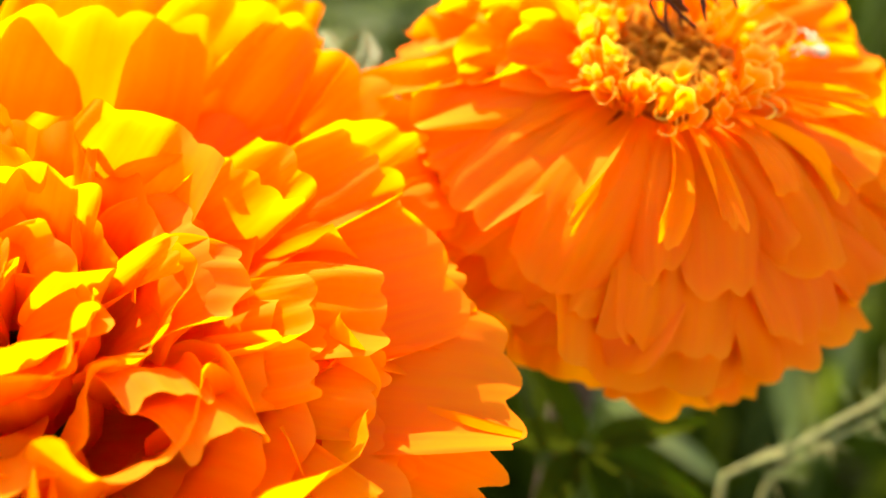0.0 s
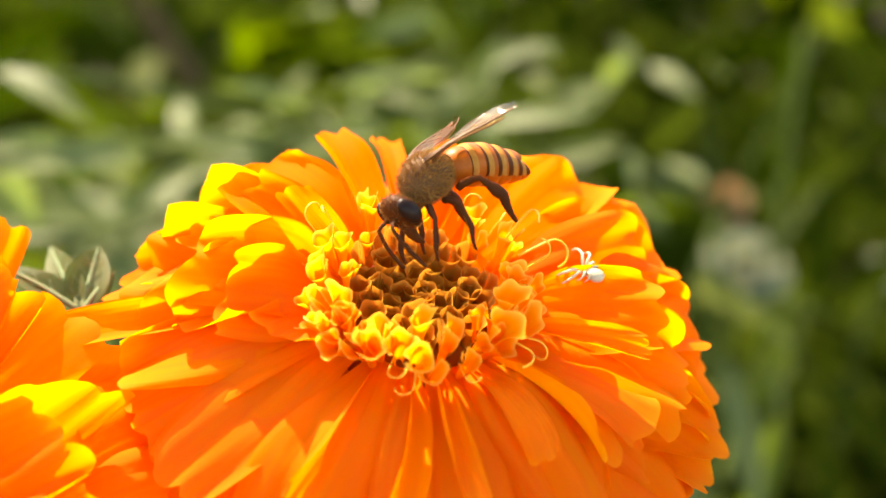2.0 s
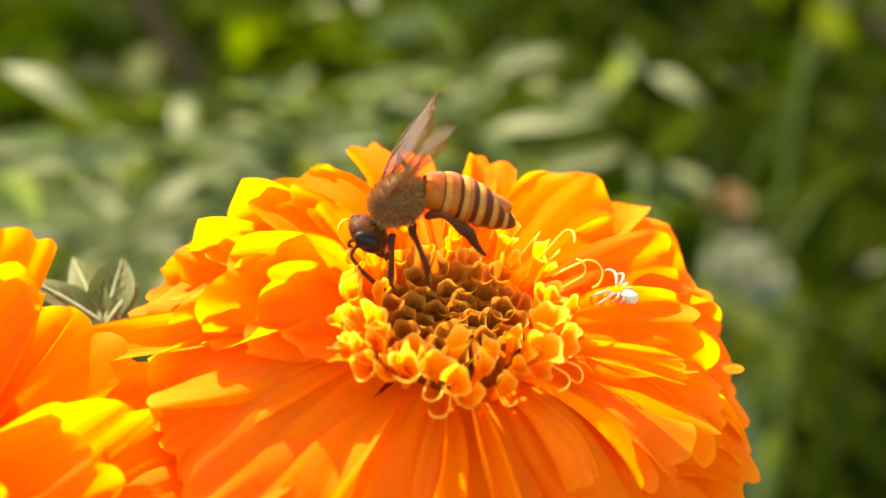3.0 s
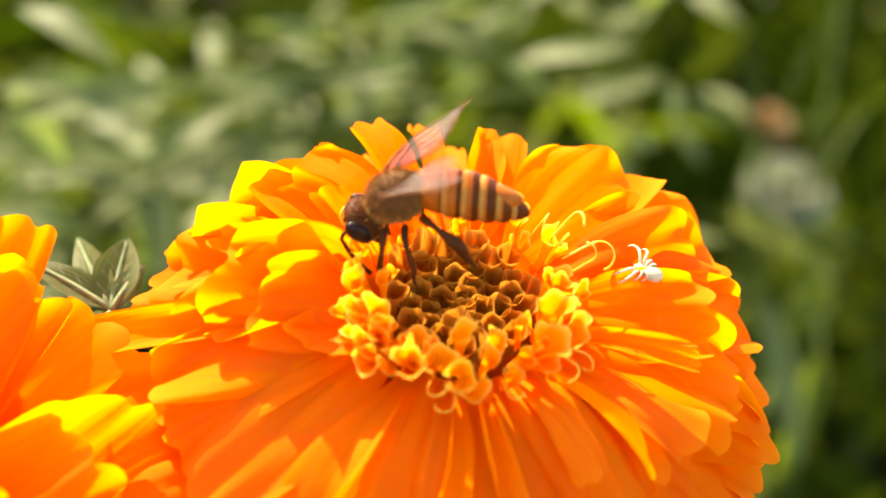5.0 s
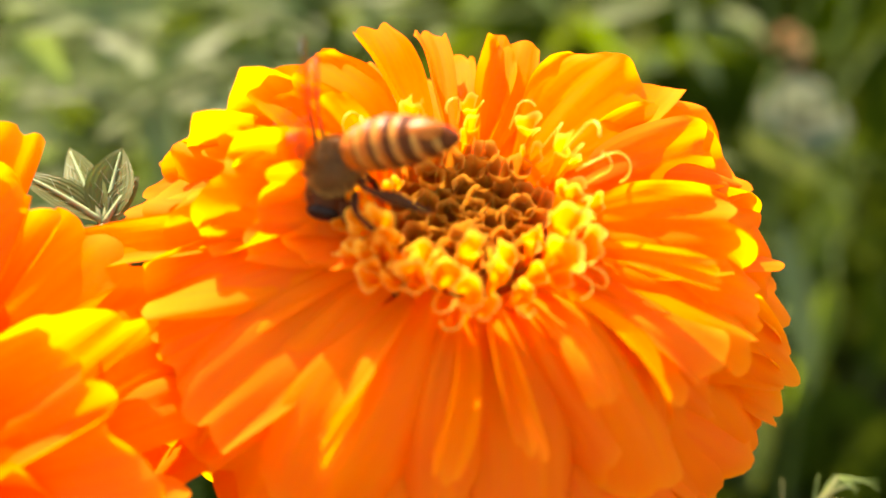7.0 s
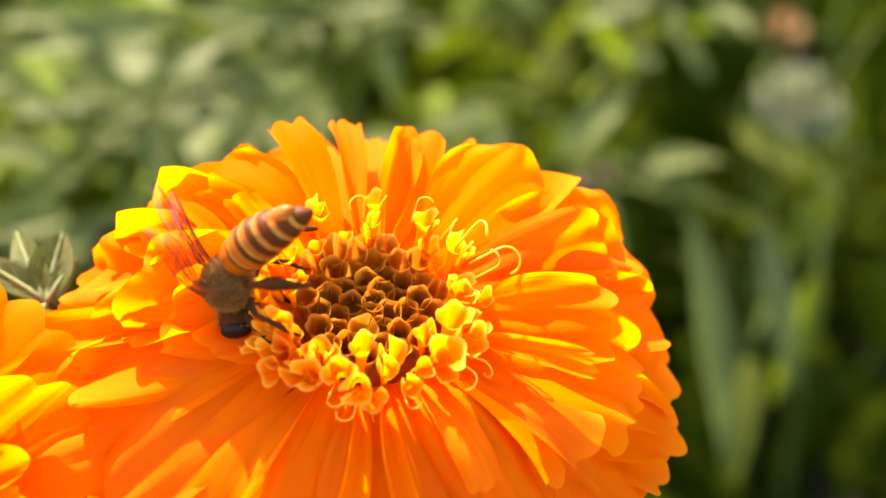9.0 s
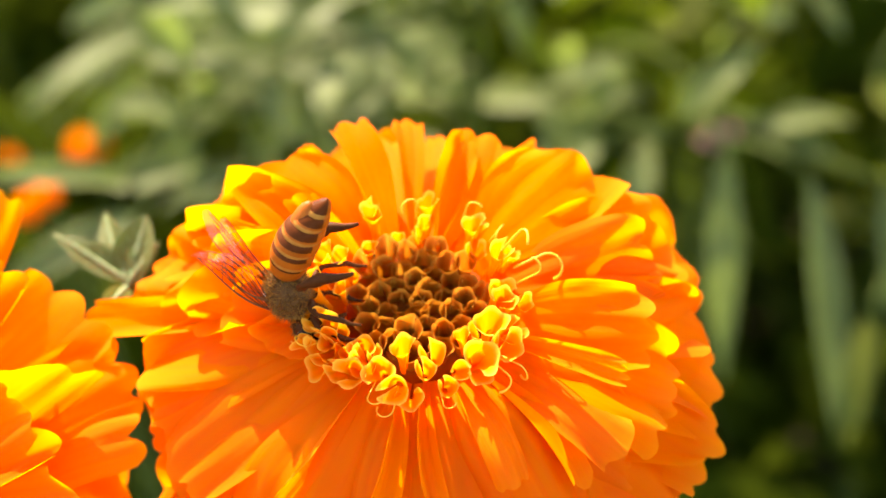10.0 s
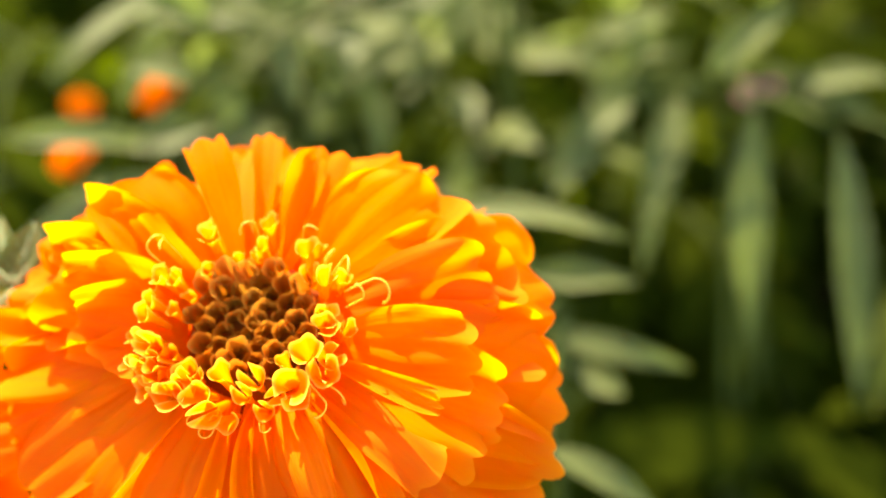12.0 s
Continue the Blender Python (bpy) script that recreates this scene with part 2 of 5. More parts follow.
def spoon_mesh(left, right, base, bow=0.20, cup=0.06, fold=0.0, ruffle=0.05, waves=1.5, lip=0.0, lobe=0.05, neck=0.26, peak=0.62, corner=0.10, frill=1.0, hook=0.0, keel=0.0, pleat=0.025, spread=1.3, seed=0, nu=26, nv=29):
    """A broad ray petal from a narrow claw at base to a blunt, lobed end between the corners left and right, all (azimuth, radius, height) in its bloom's space.
    bow arches it, cup raises both sides, fold draws it into a gutter that opens at the end, lip bends the end over, pleat creases it lengthwise, keel raises a ridge along it, hook rolls one margin in."""
    rnd = random.Random(seed)
    ph = [rnd.uniform(0, 6.28) for _ in range(7)]
    a, b, root = around(*left), around(*right), around(*base)
    tip = (a + b) / 2
    along = tip - root
    length = np.linalg.norm(along)
    along = along / length
    cross = b - a
    slant = float(np.clip(cross @ along, -0.45 * length, 0.45 * length))
    flat = cross - along * (cross @ along)
    w = spread * max(np.linalg.norm(flat), 0.6 * np.linalg.norm(cross))
    flat = flat / (np.linalg.norm(flat) + 1e-9)
    out = np.array([tip[0], tip[1], 0.0]) / (math.hypot(tip[0], tip[1]) + 1e-9)
    nor = np.cross(flat, along)
    if nor[2] - 0.5 * nor @ out < 0:
        flat, nor, slant = -flat, -nor, -slant
    mid = (root + tip) / 2 + nor * bow
    u = np.linspace(0, 1, nu) ** 0.85
    v = np.sin(np.linspace(-1, 1, nv) * math.pi / 2 * 0.94) / math.sin(math.pi / 2 * 0.94)
    U, V = np.meshgrid(u, v, indexing="ij")
    lobes = rnd.choice((2.0, 3.0, 3.0, 4.0))
    scallop = lobe * (1 - np.abs(np.cos(lobes * math.pi / 2 * (V + 0.3 * math.sin(ph[0]))))) ** 1.3 + 0.2 * lobe * np.sin(2.1 * lobes * V + ph[1])
    reach = 1 + U**2 * (V * slant / (2 * length) - corner * np.abs(V) ** 4 - scallop * (1 - 0.6 * V**4))
    S = 1.05 * U * reach
    line = ((1 - S) ** 2)[..., None] * root + (2 * S * (1 - S))[..., None] * mid + (S**2)[..., None] * tip
    tan = (2 * (1 - S))[..., None] * (mid - root) + (2 * S)[..., None] * (tip - mid)
    tan = tan / (np.linalg.norm(tan, axis=-1, keepdims=True) + 1e-9)
    first = np.cross((0, 0, 1.0), out)
    first = first * (1 if first @ flat >= 0 else -1)
    blend = np.clip(S * 1.6, 0, 1)[..., None]
    side = first * (1 - blend) + flat * blend
    side = side - tan * np.sum(side * tan, -1, keepdims=True)
    side = side / (np.linalg.norm(side, axis=-1, keepdims=True) + 1e-9)
    face = np.cross(side, tan)
    wide = w / 2 * (neck + (1 - neck) * np.sin(math.pi / 2 * np.clip(U / peak, 0, 1)) ** 1.2) * (1 - 0.12 * np.clip((U - peak) / (1 - peak), 0, 1) ** 2)
    wide = wide * (1 + 0.05 * np.sin(4 * U + ph[2]) * np.sign(V))
    across, lift = V * wide, 0 * U
    if fold:
        tight = math.pi / 2 * 1.25 * fold * (1.15 - 0.85 * U**3)
        across = wide * np.sin(tight * V) / tight
        lift = wide * (1 - np.cos(tight * V)) / tight
    lift = lift + cup * w * V**2 * np.clip(U * 1.3, 0, 1)
    # slow waves that grow towards the margin
    edge = np.abs(V) ** 1.5
    lift = lift + ruffle * w * 1.5 * U**2 * (0.2 + 0.8 * edge) * np.sin(waves * math.pi * V + 2.2 * U + ph[3])
    lift = lift + ruffle * w * 0.5 * np.sin(4.5 * U + 1.6 * V + ph[5]) * np.clip(U * 2, 0, 1)
    ring = V + 1.7 * np.sign(V) * (1 - U) * np.abs(V)
    rim = np.maximum(np.abs(V) ** 4 * np.clip(U * 1.5 - 0.2, 0, 1), U**8)
    lift = lift + frill * (0.010 + 0.020 * w) * rim * (np.sin(3.4 * ring + ph[1]) + 0.4 * np.sin(7.9 * ring + ph[4]))
    # the end bends over, a margin may roll in, and the very rim stands up
    k = np.clip((U - 0.70) / 0.30, 0, 1)
    lift = lift + lip * w * k**2
    if hook:
        m = np.clip((V * math.copysign(1, hook) - 0.45) / 0.55, 0, 1)
        lift = lift + abs(hook) * w * m**1.5 * np.sin(math.pi * np.clip(U, 0, 1) ** 1.5 * 0.9)
        across = across - math.copysign(1, hook) * abs(hook) * 0.9 * w * m**2 * np.clip(U * 1.4, 0, 1)
    lift = lift + rnd.choice((0.045, 0.045, 0.03, -0.03)) * w * np.maximum(np.abs(V) * np.clip(U * 1.5, 0, 1), U) ** 16
    # shallow ribs along the petal, and on some a keel off its middle
    lift = lift + keel * w * (1 - np.abs(V - 0.25 * math.sin(ph[6]))) ** 1.2 * np.sin(math.pi * np.clip(U * 0.95, 0, 1)) ** 0.7
    folds = 5.2 * V + 0.8 * np.sin(2.5 * U + ph[4]) + ph[1]
    lift = lift + pleat * w * (np.abs(np.sin(folds)) ** 0.8 - 0.5 + 0.4 * np.sin(2.3 * V + 5 * U + ph[2])) * np.clip(U * 2.5, 0, 1) * (1.1 - 0.5 * U)
    lift = lift + (0.006 * np.cos(V * 13 + ph[1]) + 0.003 * np.cos(V * 27 + ph[2])) * w * np.clip(U * 2, 0, 1)
    return sheet("petal", line + side * across[..., None] + face * lift[..., None])


def quill_mesh(length, wide, arc, lobes=3, flare=0.6, wave=0.10, seed=0, nu=9, nv=15, slant=0.0, frill=0.07):
    """A small rolled floret standing on its base along z: a gutter or a tube that opens upwards, with a wavy, lobed rim."""
    rnd = random.Random(seed)
    ph = rnd.uniform(0, 6.28)
    u = np.linspace(0, 1, nu)
    a = np.radians(np.linspace(-arc / 2, arc / 2, nv))
    U, A = np.meshgrid(u, a, indexing="ij")
    rad = wide / 2 * (0.45 + 0.30 * U**0.7 + flare * U**4)
    rad = rad * (1 + wave * U**3 * np.cos(lobes * A * 360 / arc * 1.0 + ph))
    top = U * length * (1 + frill * U**2 * np.cos(lobes * A * 360 / arc + ph + 0.6)) - slant * U * length * np.cos(A)
    return sheet("floret", np.stack([rad * np.cos(A), rad * np.sin(A), top], -1))


def aim(az, r, h, lean, spin=0.0, size=1.0):
    """A pose in a bloom at (az, r, h), whose z leans outwards by so many degrees; x points inwards, plus spin."""
    return pose(*(around(az, r, h) * CM)) @ pose(0, 0, 0, 0, 0, az) @ pose(0, 0, 0, 0, lean, 0) @ pose(0, 0, 0, 0, 0, 180 + spin) @ Matrix.Diagonal((size, size, size, 1))


def bloom_frame(place, normal):
    n = Vector(normal).normalized()
    x = (Vector((1, 0, 0)) - n * n.x).normalized()
    m = Matrix((x, n.cross(x), n)).transposed().to_4x4()
    return Matrix.Translation(Vector(place) * CM) @ m


def curl_mesh(size, turns, lean, seed):
    """A thin style with a hooked end."""
    rnd = random.Random(seed)
    k = np.linspace(0, 1, 18)
    rad = size * (0.17 + 0.08 * rnd.random())
    a = turns * 2 * math.pi * np.clip((k - 0.42) / 0.58, 0, 1)
    x = np.where(k < 0.42, 0, rad * (1 - np.cos(a)))
    zz = np.where(k < 0.42, k / 0.42 * size * 0.6, size * 0.6 + rad * np.sin(a) * 1.0)
    y = lean * size * k**2
    return tube("style", np.stack([x, y, zz], -1), [0.0075, 0.007, 0.006, 0.0095], sides=6)


marigold = new("marigold_flower")
marigold.matrix_world = bloom_frame((-0.12, -0.12, 0.55), (0.14, -0.42, 0.90))
tagged(marigold, "orange marigold flower in full bloom with a brown centre", "flower", "marigold flowers")
petal_count = 0


def ray(left, right, base=None, twist=0.0, **more):
    """A petal of the near marigold, between the two corners of its end."""
    global petal_count
    petal_count += 1
    left, right = (*left[:2], left[2] + twist), (*right[:2], right[2] - twist)
    mean = (around(*left) + around(*right)) / 2
    az = math.degrees(math.atan2(mean[1] - 0.10, mean[0] + 0.04))
    x, y, _ = around(az, 0.50, 0) + (-0.05, 0.14, 0)
    base = base or (math.degrees(math.atan2(y, x)), math.hypot(x, y), -0.02)
    part("petal", spoon_mesh(left, right, base, seed=100 + petal_count, **more), PETAL, marigold)


# back: upright petals, some rolled into gutters, with gaps between them
ray((133, 1.58, 0.08), (127, 1.58, 0.10), fold=0.95, bow=0.02, lobe=0.02, neck=0.6, spread=1.2)
ray((124, 1.64, 0.16), (110, 1.66, 0.06), fold=0.70, bow=0.03, lip=-0.12, spread=1.05, lobe=0.07, ruffle=0.06, hook=0.12)
ray((116, 1.80, -0.46), (103, 1.84, -0.55), bow=0.08, lobe=0.08, spread=1.0)
ray((107, 1.70, -0.08), (98, 1.70, -0.13), fold=0.92, bow=0.02, lip=-0.12, lobe=0.06, spread=1.15, neck=0.4)
ray((99, 1.74, -0.50), (91, 1.66, -0.27), bow=0.05, cup=0.12, lobe=0.06, spread=1.1)
ray((91, 1.54, 0.12), (74, 1.55, 0.06), cup=0.20, bow=0.05, lip=-0.08, lobe=0.07, spread=1.0, ruffle=0.07)
ray((92, 1.47, 0.14), (82, 1.42, 0.06), fold=0.65, bow=0.03, lobe=0.06, spread=1.0)
ray((74, 1.86, -0.36), (61, 1.90, -0.32), bow=0.2, lip=-0.1, lobe=0.08, spread=1.12, ruffle=0.07)
ray((68, 1.60, 0.14), (44, 1.80, 0.12), bow=0.12, cup=0.08, lip=-0.06, spread=1.2, lobe=0.07, ruffle=0.07)
# right-hand side, from the back forwards
ray((43, 1.84, 0.02), (24, 1.88, -0.22), bow=0.15, cup=0.10, ruffle=0.08, lobe=0.07)
ray((43, 2.12, -0.30), (20, 2.14, -0.48), bow=0.35, lip=-0.12, ruffle=0.08, lobe=0.07)
ray((22, 1.56, -0.08), (11, 1.59, -0.12), bow=0.12, fold=0.3, ruffle=0.08, lobe=0.07)
ray((13, 1.59, -0.25), (357, 1.46, -0.2), bow=0.22, ruffle=0.08, lobe=0.07)
ray((16, 1.86, -0.40), (357, 2.10, -0.50), bow=0.5, lip=-0.20, ruffle=0.08, lobe=0.07)
ray((16, 2.10, -0.62), (354, 2.24, -0.80), bow=0.6, lip=-0.25, ruffle=0.08, lobe=0.07)
ray((355, 1.31, 0.3), (347, 1.38, 0.28), bow=0.15, fold=0.8, ruffle=0.08, lobe=0.07)
ray((356, 2.14, -0.58), (342, 2.02, -0.72), bow=0.4, ruffle=0.08, lobe=0.07)
# front: petals that droop over the lower tiers
ray((345, 1.44, -0.3), (329, 1.72, -0.36), bow=0.35, keel=0.14, cup=-0.22, pleat=0.08, spread=1.1, twist=0.07)
ray((312, 1.24, 0.3), (302, 1.28, 0.25), bow=0.2, fold=0.25, lip=-0.2, cup=-0.20, pleat=0.08, spread=1.25, twist=-0.05)
ray((316, 1.34, -0.05), (296, 1.57, -0.15), bow=0.30, keel=0.14, cup=-0.22, pleat=0.08, spread=1.1, twist=0.07)
ray((325, 1.63, -0.27), (300, 1.68, -0.32), bow=0.45, ruffle=0.10, keel=0.18, cup=-0.20, pleat=0.08, spread=1.1, twist=-0.05)
ray((288, 1.42, 0.06), (279, 1.26, 0.12), bow=0.25, fold=0.8, hook=0.2, cup=0.10, pleat=0.08, spread=1.1, twist=0.07)
ray((297, 1.58, -0.27), (275, 1.68, -0.32), bow=0.35, keel=0.14, cup=-0.22, pleat=0.08, spread=1.25, twist=-0.05)
ray((274, 1.44, -0.25), (257, 1.71, -0.3), bow=0.35, keel=0.14, cup=-0.22, pleat=0.08, spread=1.1, twist=0.07)
ray((258, 1.77, -0.55), (229, 1.88, -0.46), bow=0.42, lip=-0.08, keel=0.14, cup=-0.22, pleat=0.08, spread=1.1, twist=-0.05)
ray((229, 1.82, -0.34), (206, 1.84, -0.42), bow=0.30, cup=-0.06, ruffle=0.09, lip=0.08, pleat=0.03, spread=1.15)
ray((207, 1.84, -0.42), (188, 1.96, -0.34), bow=0.28, cup=-0.04, ruffle=0.08, pleat=0.03, spread=1.2)
ray((218, 1.83, -0.45), (189, 1.92, -0.4), bow=0.3, cup=-0.20, pleat=0.08, spread=1.1, twist=0.07)
# narrow curled petals that stand up and catch the sun
ray((268, 1.52, -0.02), (260, 1.36, 0.06), bow=0.25, fold=0.75, hook=0.2, lip=-0.1, spread=1.2)
ray((244, 1.60, -0.10), (237, 1.48, -0.02), bow=0.25, fold=0.75, hook=0.2, spread=1.2)
ray((326, 1.50, 0.02), (318, 1.40, 0.10), bow=0.22, fold=0.7, hook=0.2, lip=-0.1, spread=1.3)
# left-hand side: crumpled sheets laid over one another
ray((149, 1.66, 0.10), (131, 1.54, 0.14), bow=0.10, cup=0.10, spread=1.5)
ray((146, 1.29, 0.25), (137, 1.14, 0.3), bow=0.06, fold=0.4)
ray((154, 1.88, -0.28), (143, 1.76, -0.24), bow=0.25)
ray((167, 1.73, 0.0), (158, 1.55, 0.1), bow=0.12, ruffle=0.10)
ray((158, 1.55, 0.12), (159, 1.21, 0.2), bow=0.1, ruffle=0.10)
ray((162, 2.06, -0.5), (152, 2.01, -0.45), bow=0.3)
ray((177, 2.11, -0.5), (162, 1.95, -0.42), bow=0.3)
ray((178, 2.38, -0.46), (183, 2.30, -0.52), bow=0.3, fold=0.6, spread=1.7)
ray((172, 1.91, -0.2), (177, 1.6, -0.05), bow=0.2)
ray((183, 1.66, 0.0), (168, 1.46, 0.12), bow=0.12, ruffle=0.10)
ray((186, 1.68, -0.1), (193, 1.16, 0.12), bow=0.12)
ray((193, 1.14, 0.15), (215, 0.81, 0.2), bow=0.08)
ray((207, 1.75, -0.5), (188, 2.06, -0.52), bow=0.35)
# smaller crumpled petals laid over the two sides
for az, r, h, lean in ((149, 1.50, 0.10, 0.12), (157, 1.86, -0.20, 0.14), (165, 1.32, 0.16, 0.12), (169, 1.92, -0.28, 0.14), (174, 1.58, 0.04, 0.16), (181, 1.30, 0.14, 0.12), (184, 1.84, -0.22, 0.14)):
    ray((az + 11, r + 0.08, h - lean), (az - 10, r - 0.06, h + lean), bow=0.16, ruffle=0.11, frill=2.0, lobe=0.08)
for az, r, h, lean in ((-24, 1.50, 0.04, 0.06), (-14, 1.66, -0.06, 0.05), (-3, 1.70, -0.04, -0.05), (7, 1.48, 0.14, -0.08), (15, 1.84, -0.26, -0.08), (31, 1.62, 0.00, -0.10)):
    ray((az + 9, r, h - lean), (az - 9, r + 0.04, h + lean), bow=0.18, ruffle=0.10, frill=1.8, lobe=0.07)
# middle tier, which shows between the upper petals
for k in range(22):
    az = 360 / 22 * k + 5 * math.sin(2.9 * k)
    back = max(0.0, math.sin(radians(az)))
    front = max(0.0, -math.sin(radians(az)))
    if 48 < az < 152:
        continue
    r = 2.02 - 0.38 * back - 0.14 * front + 0.06 * math.sin(4.1 * k)
    h = -0.62 + 0.10 * back + 0.05 * math.cos(2.3 * k)
    half = 13 + 2 * math.sin(1.9 * k)
    r += 0.08 * max(0.0, math.cos(radians(az + 25)))
    ray((az + half, r, h), (az - half, r, h), (az, 0.42, -0.40), twist=0.06 * math.sin(2.2 * k), bow=0.42 - 0.2 * back, ruffle=0.06, lip=-0.08, cup=-0.10 * front, pleat=0.04 + 0.06 * front, spread=1.25 - 0.15 * front)
# lower tiers that hang over the stalk
for k in range(16):
    az = 360 / 16 * k + 6 * math.sin(3.1 * k)
    r, h = 1.98 + 0.08 * math.sin(2.3 * k), -1.00 + 0.10 * math.cos(1.7 * k)
    ray((az + 16, r, h), (az - 16, r, h), (az, 0.40, -0.75), bow=0.45, ruffle=0.07, lip=-0.06, pleat=0.09)
for k in range(13):
    az = 360 / 13 * k + 6 + 6 * math.sin(5.1 * k)
    front = max(0.0, -math.sin(radians(az)))
    r, h = 1.70 + 0.10 * front + 0.06 * math.sin(1.3 * k), -1.40 - 0.24 * front + 0.08 * math.cos(2.7 * k)
    ray((az + 19, r, h), (az - 19, r, h), (az, 0.36, -1.0), bow=0.40, ruffle=0.07, lip=-0.05, pleat=0.09)

# rolled florets of the ring, then the cup of brown disc florets
rng = random.Random(11)
CENTRE = pose(-0.0006, 0.0018, 0.0013)
ring_meshes = [quill_mesh(0.44 + 0.03 * (k % 3), 0.118 + 0.014 * (k % 2), 335 - 25 * (k % 4), lobes=(3, 4, 3)[k % 3], flare=0.85 + 0.25 * (k % 2), wave=0.08, seed=40 + k, nu=16, nv=39, frill=0.045, slant=0.12) for k in range(7)]
for me in ring_meshes:
    me.materials.append(FLORET)
for row, (count, r, h, lean, size) in enumerate(((22, 0.57, -0.17, 20, 0.90), (20, 0.52, -0.12, 12, 0.92), (15, 0.46, -0.18, 5, 0.80))):
    for k in range(count):
        az = 360 / count * (k + 0.5 * row) + rng.uniform(-6, 6)
        front = 0.5 - 0.5 * math.sin(radians(az))
        if front < 0.35 and row < 2 and (k + row) % 2:
            continue
        part("ring_floret", ring_meshes[rng.randrange(7)], FLORET, marigold,
             m=CENTRE @ aim(az, r * (0.96 + 0.14 * front) + rng.uniform(-0.04, 0.04), h + rng.uniform(-0.05, 0.06) + 0.09 * front, lean + rng.uniform(-11, 11), rng.uniform(-180, 180), size * rng.uniform(0.75, 1.12) * (0.68 + 0.36 * front)))
disc_meshes = [quill_mesh(0.30, 0.165, 356, lobes=5, flare=0.22 + 0.05 * k, wave=0.05, seed=70 + k, nv=25, frill=0.03, slant=0.05 * k) for k in range(4)]
for me in disc_meshes:
    me.materials.append(DISC)
for k in range(44):
    r = 0.43 * math.sqrt((k + 0.5) / 44)
    az = 137.5 * k
    part("disc_floret", disc_meshes[k % 4], DISC, marigold,
         m=CENTRE @ aim(az, r, -0.34 + 0.55 * r * r + rng.uniform(-0.03, 0.03), -6 + 22 * r, rng.uniform(-180, 180), rng.uniform(0.82, 1.08)))
curl_meshes = [curl_mesh(0.34, t, l, 5 + i) for i, (t, l) in enumerate(((0.55, 0.3), (0.8, -0.2), (0.4, 0.1), (1.0, 0.4)))]
for me in curl_meshes:
    me.materials.append(STYLE)
for az, r, h, lean, spin, size in ((24, 0.66, 0.10, 62, 100, 1.1), (34, 0.62, 0.18, 30, 60, 1.1), (14, 0.66, 0.10, 45, -60, 0.9), (-38, 0.64, 0.12, 75, 90, 1.0), (-32, 0.66, 0.10, 70, 150, 0.9),
                                   (-92, 0.68, 0.12, 88, 90, 0.75), (-104, 0.68, 0.14, 80, -90, 0.7), (-70, 0.68, 0.12, 80, -80, 0.7), (-140, 0.66, 0.14, 60, 90, 0.8),
                                   (-148, 0.66, 0.05, 80, 120, 0.8), (160, 0.70, 0.05, 40, 60, 0.9), (150, 0.66, 0.05, 40, -60, 0.9), (70, 0.62, 0.02, 24, 90, 0.8), (100, 0.60, 0.0, 22, -80, 0.75), (48, 0.62, 0.04, 32, 0, 0.8)):
    part("style", curl_meshes[int(az + 360) % 4], STYLE, marigold, m=CENTRE @ aim(az, r, h, lean, spin, size))
# a few florets that lean out over the front petals
for k in range(8):
    part("ring_floret", ring_meshes[rng.randrange(7)], FLORET, marigold,
         m=CENTRE @ aim(202 + 6.5 * k + rng.uniform(-3, 3), (0.64, 0.58)[k % 2] + rng.uniform(-0.03, 0.03), -0.10 + rng.uniform(-0.04, 0.04), 24 + rng.uniform(-12, 12), rng.uniform(-180, 180), rng.uniform(0.65, 0.82)))
# the cushion that carries the florets, and the green cup below
k = np.linspace(0, 1, 8)
lathe = np.array([[(r * math.cos(a), r * math.sin(a), h) for a in np.linspace(0, 2 * math.pi, 24, endpoint=False)] for r, h in np.stack([0.02 + 0.52 * np.sin(np.pi / 2 * np.clip(k * 1.6, 0, 1)), -0.16 - 0.6 * k**2], -1)])
part("receptacle", sheet("receptacle", lathe, closed=True), CUSHION, marigold, "orange-brown cushion under the florets", m=CENTRE)
k = np.linspace(0, 1, 14)
profile = np.stack([0.02 + 0.44 * np.sin(np.pi * (0.10 + 0.84 * k)) ** 0.8, -0.60 - 1.1 * k], -1)
lathe = np.array([[(r * math.cos(a), r * math.sin(a), h) for a in np.linspace(0, 2 * math.pi, 20, endpoint=False)] for r, h in profile])
part("calyx", sheet("calyx", lathe, closed=True), STEM, marigold, "green ribbed calyx under the petals")


# ---- the second, larger bloom in the foreground ----
pompon = new("marigold_flower")
pompon.matrix_world = bloom_frame((-4.70, -2.30, -0.75), (0.12, -0.45, 0.88))
tagged(pompon, "large yellow-orange double marigold with densely ruffled petals", "flower", "marigold flowers")
rng = random.Random(23)

petal_count = 300


def frilled(left, right, base, **more):
    """A petal of the large bloom, between the two corners of its end."""
    global petal_count
    petal_count += 1
    more.setdefault("neck", 0.35)
    more.setdefault("corner", 0.07)
    more.setdefault("ruffle", 0.09)
    more.setdefault("frill", 1.6)
    part("petal", spoon_mesh(left, right, base, seed=petal_count, nu=28, nv=33, **more), PETAL_PALE, pompon)


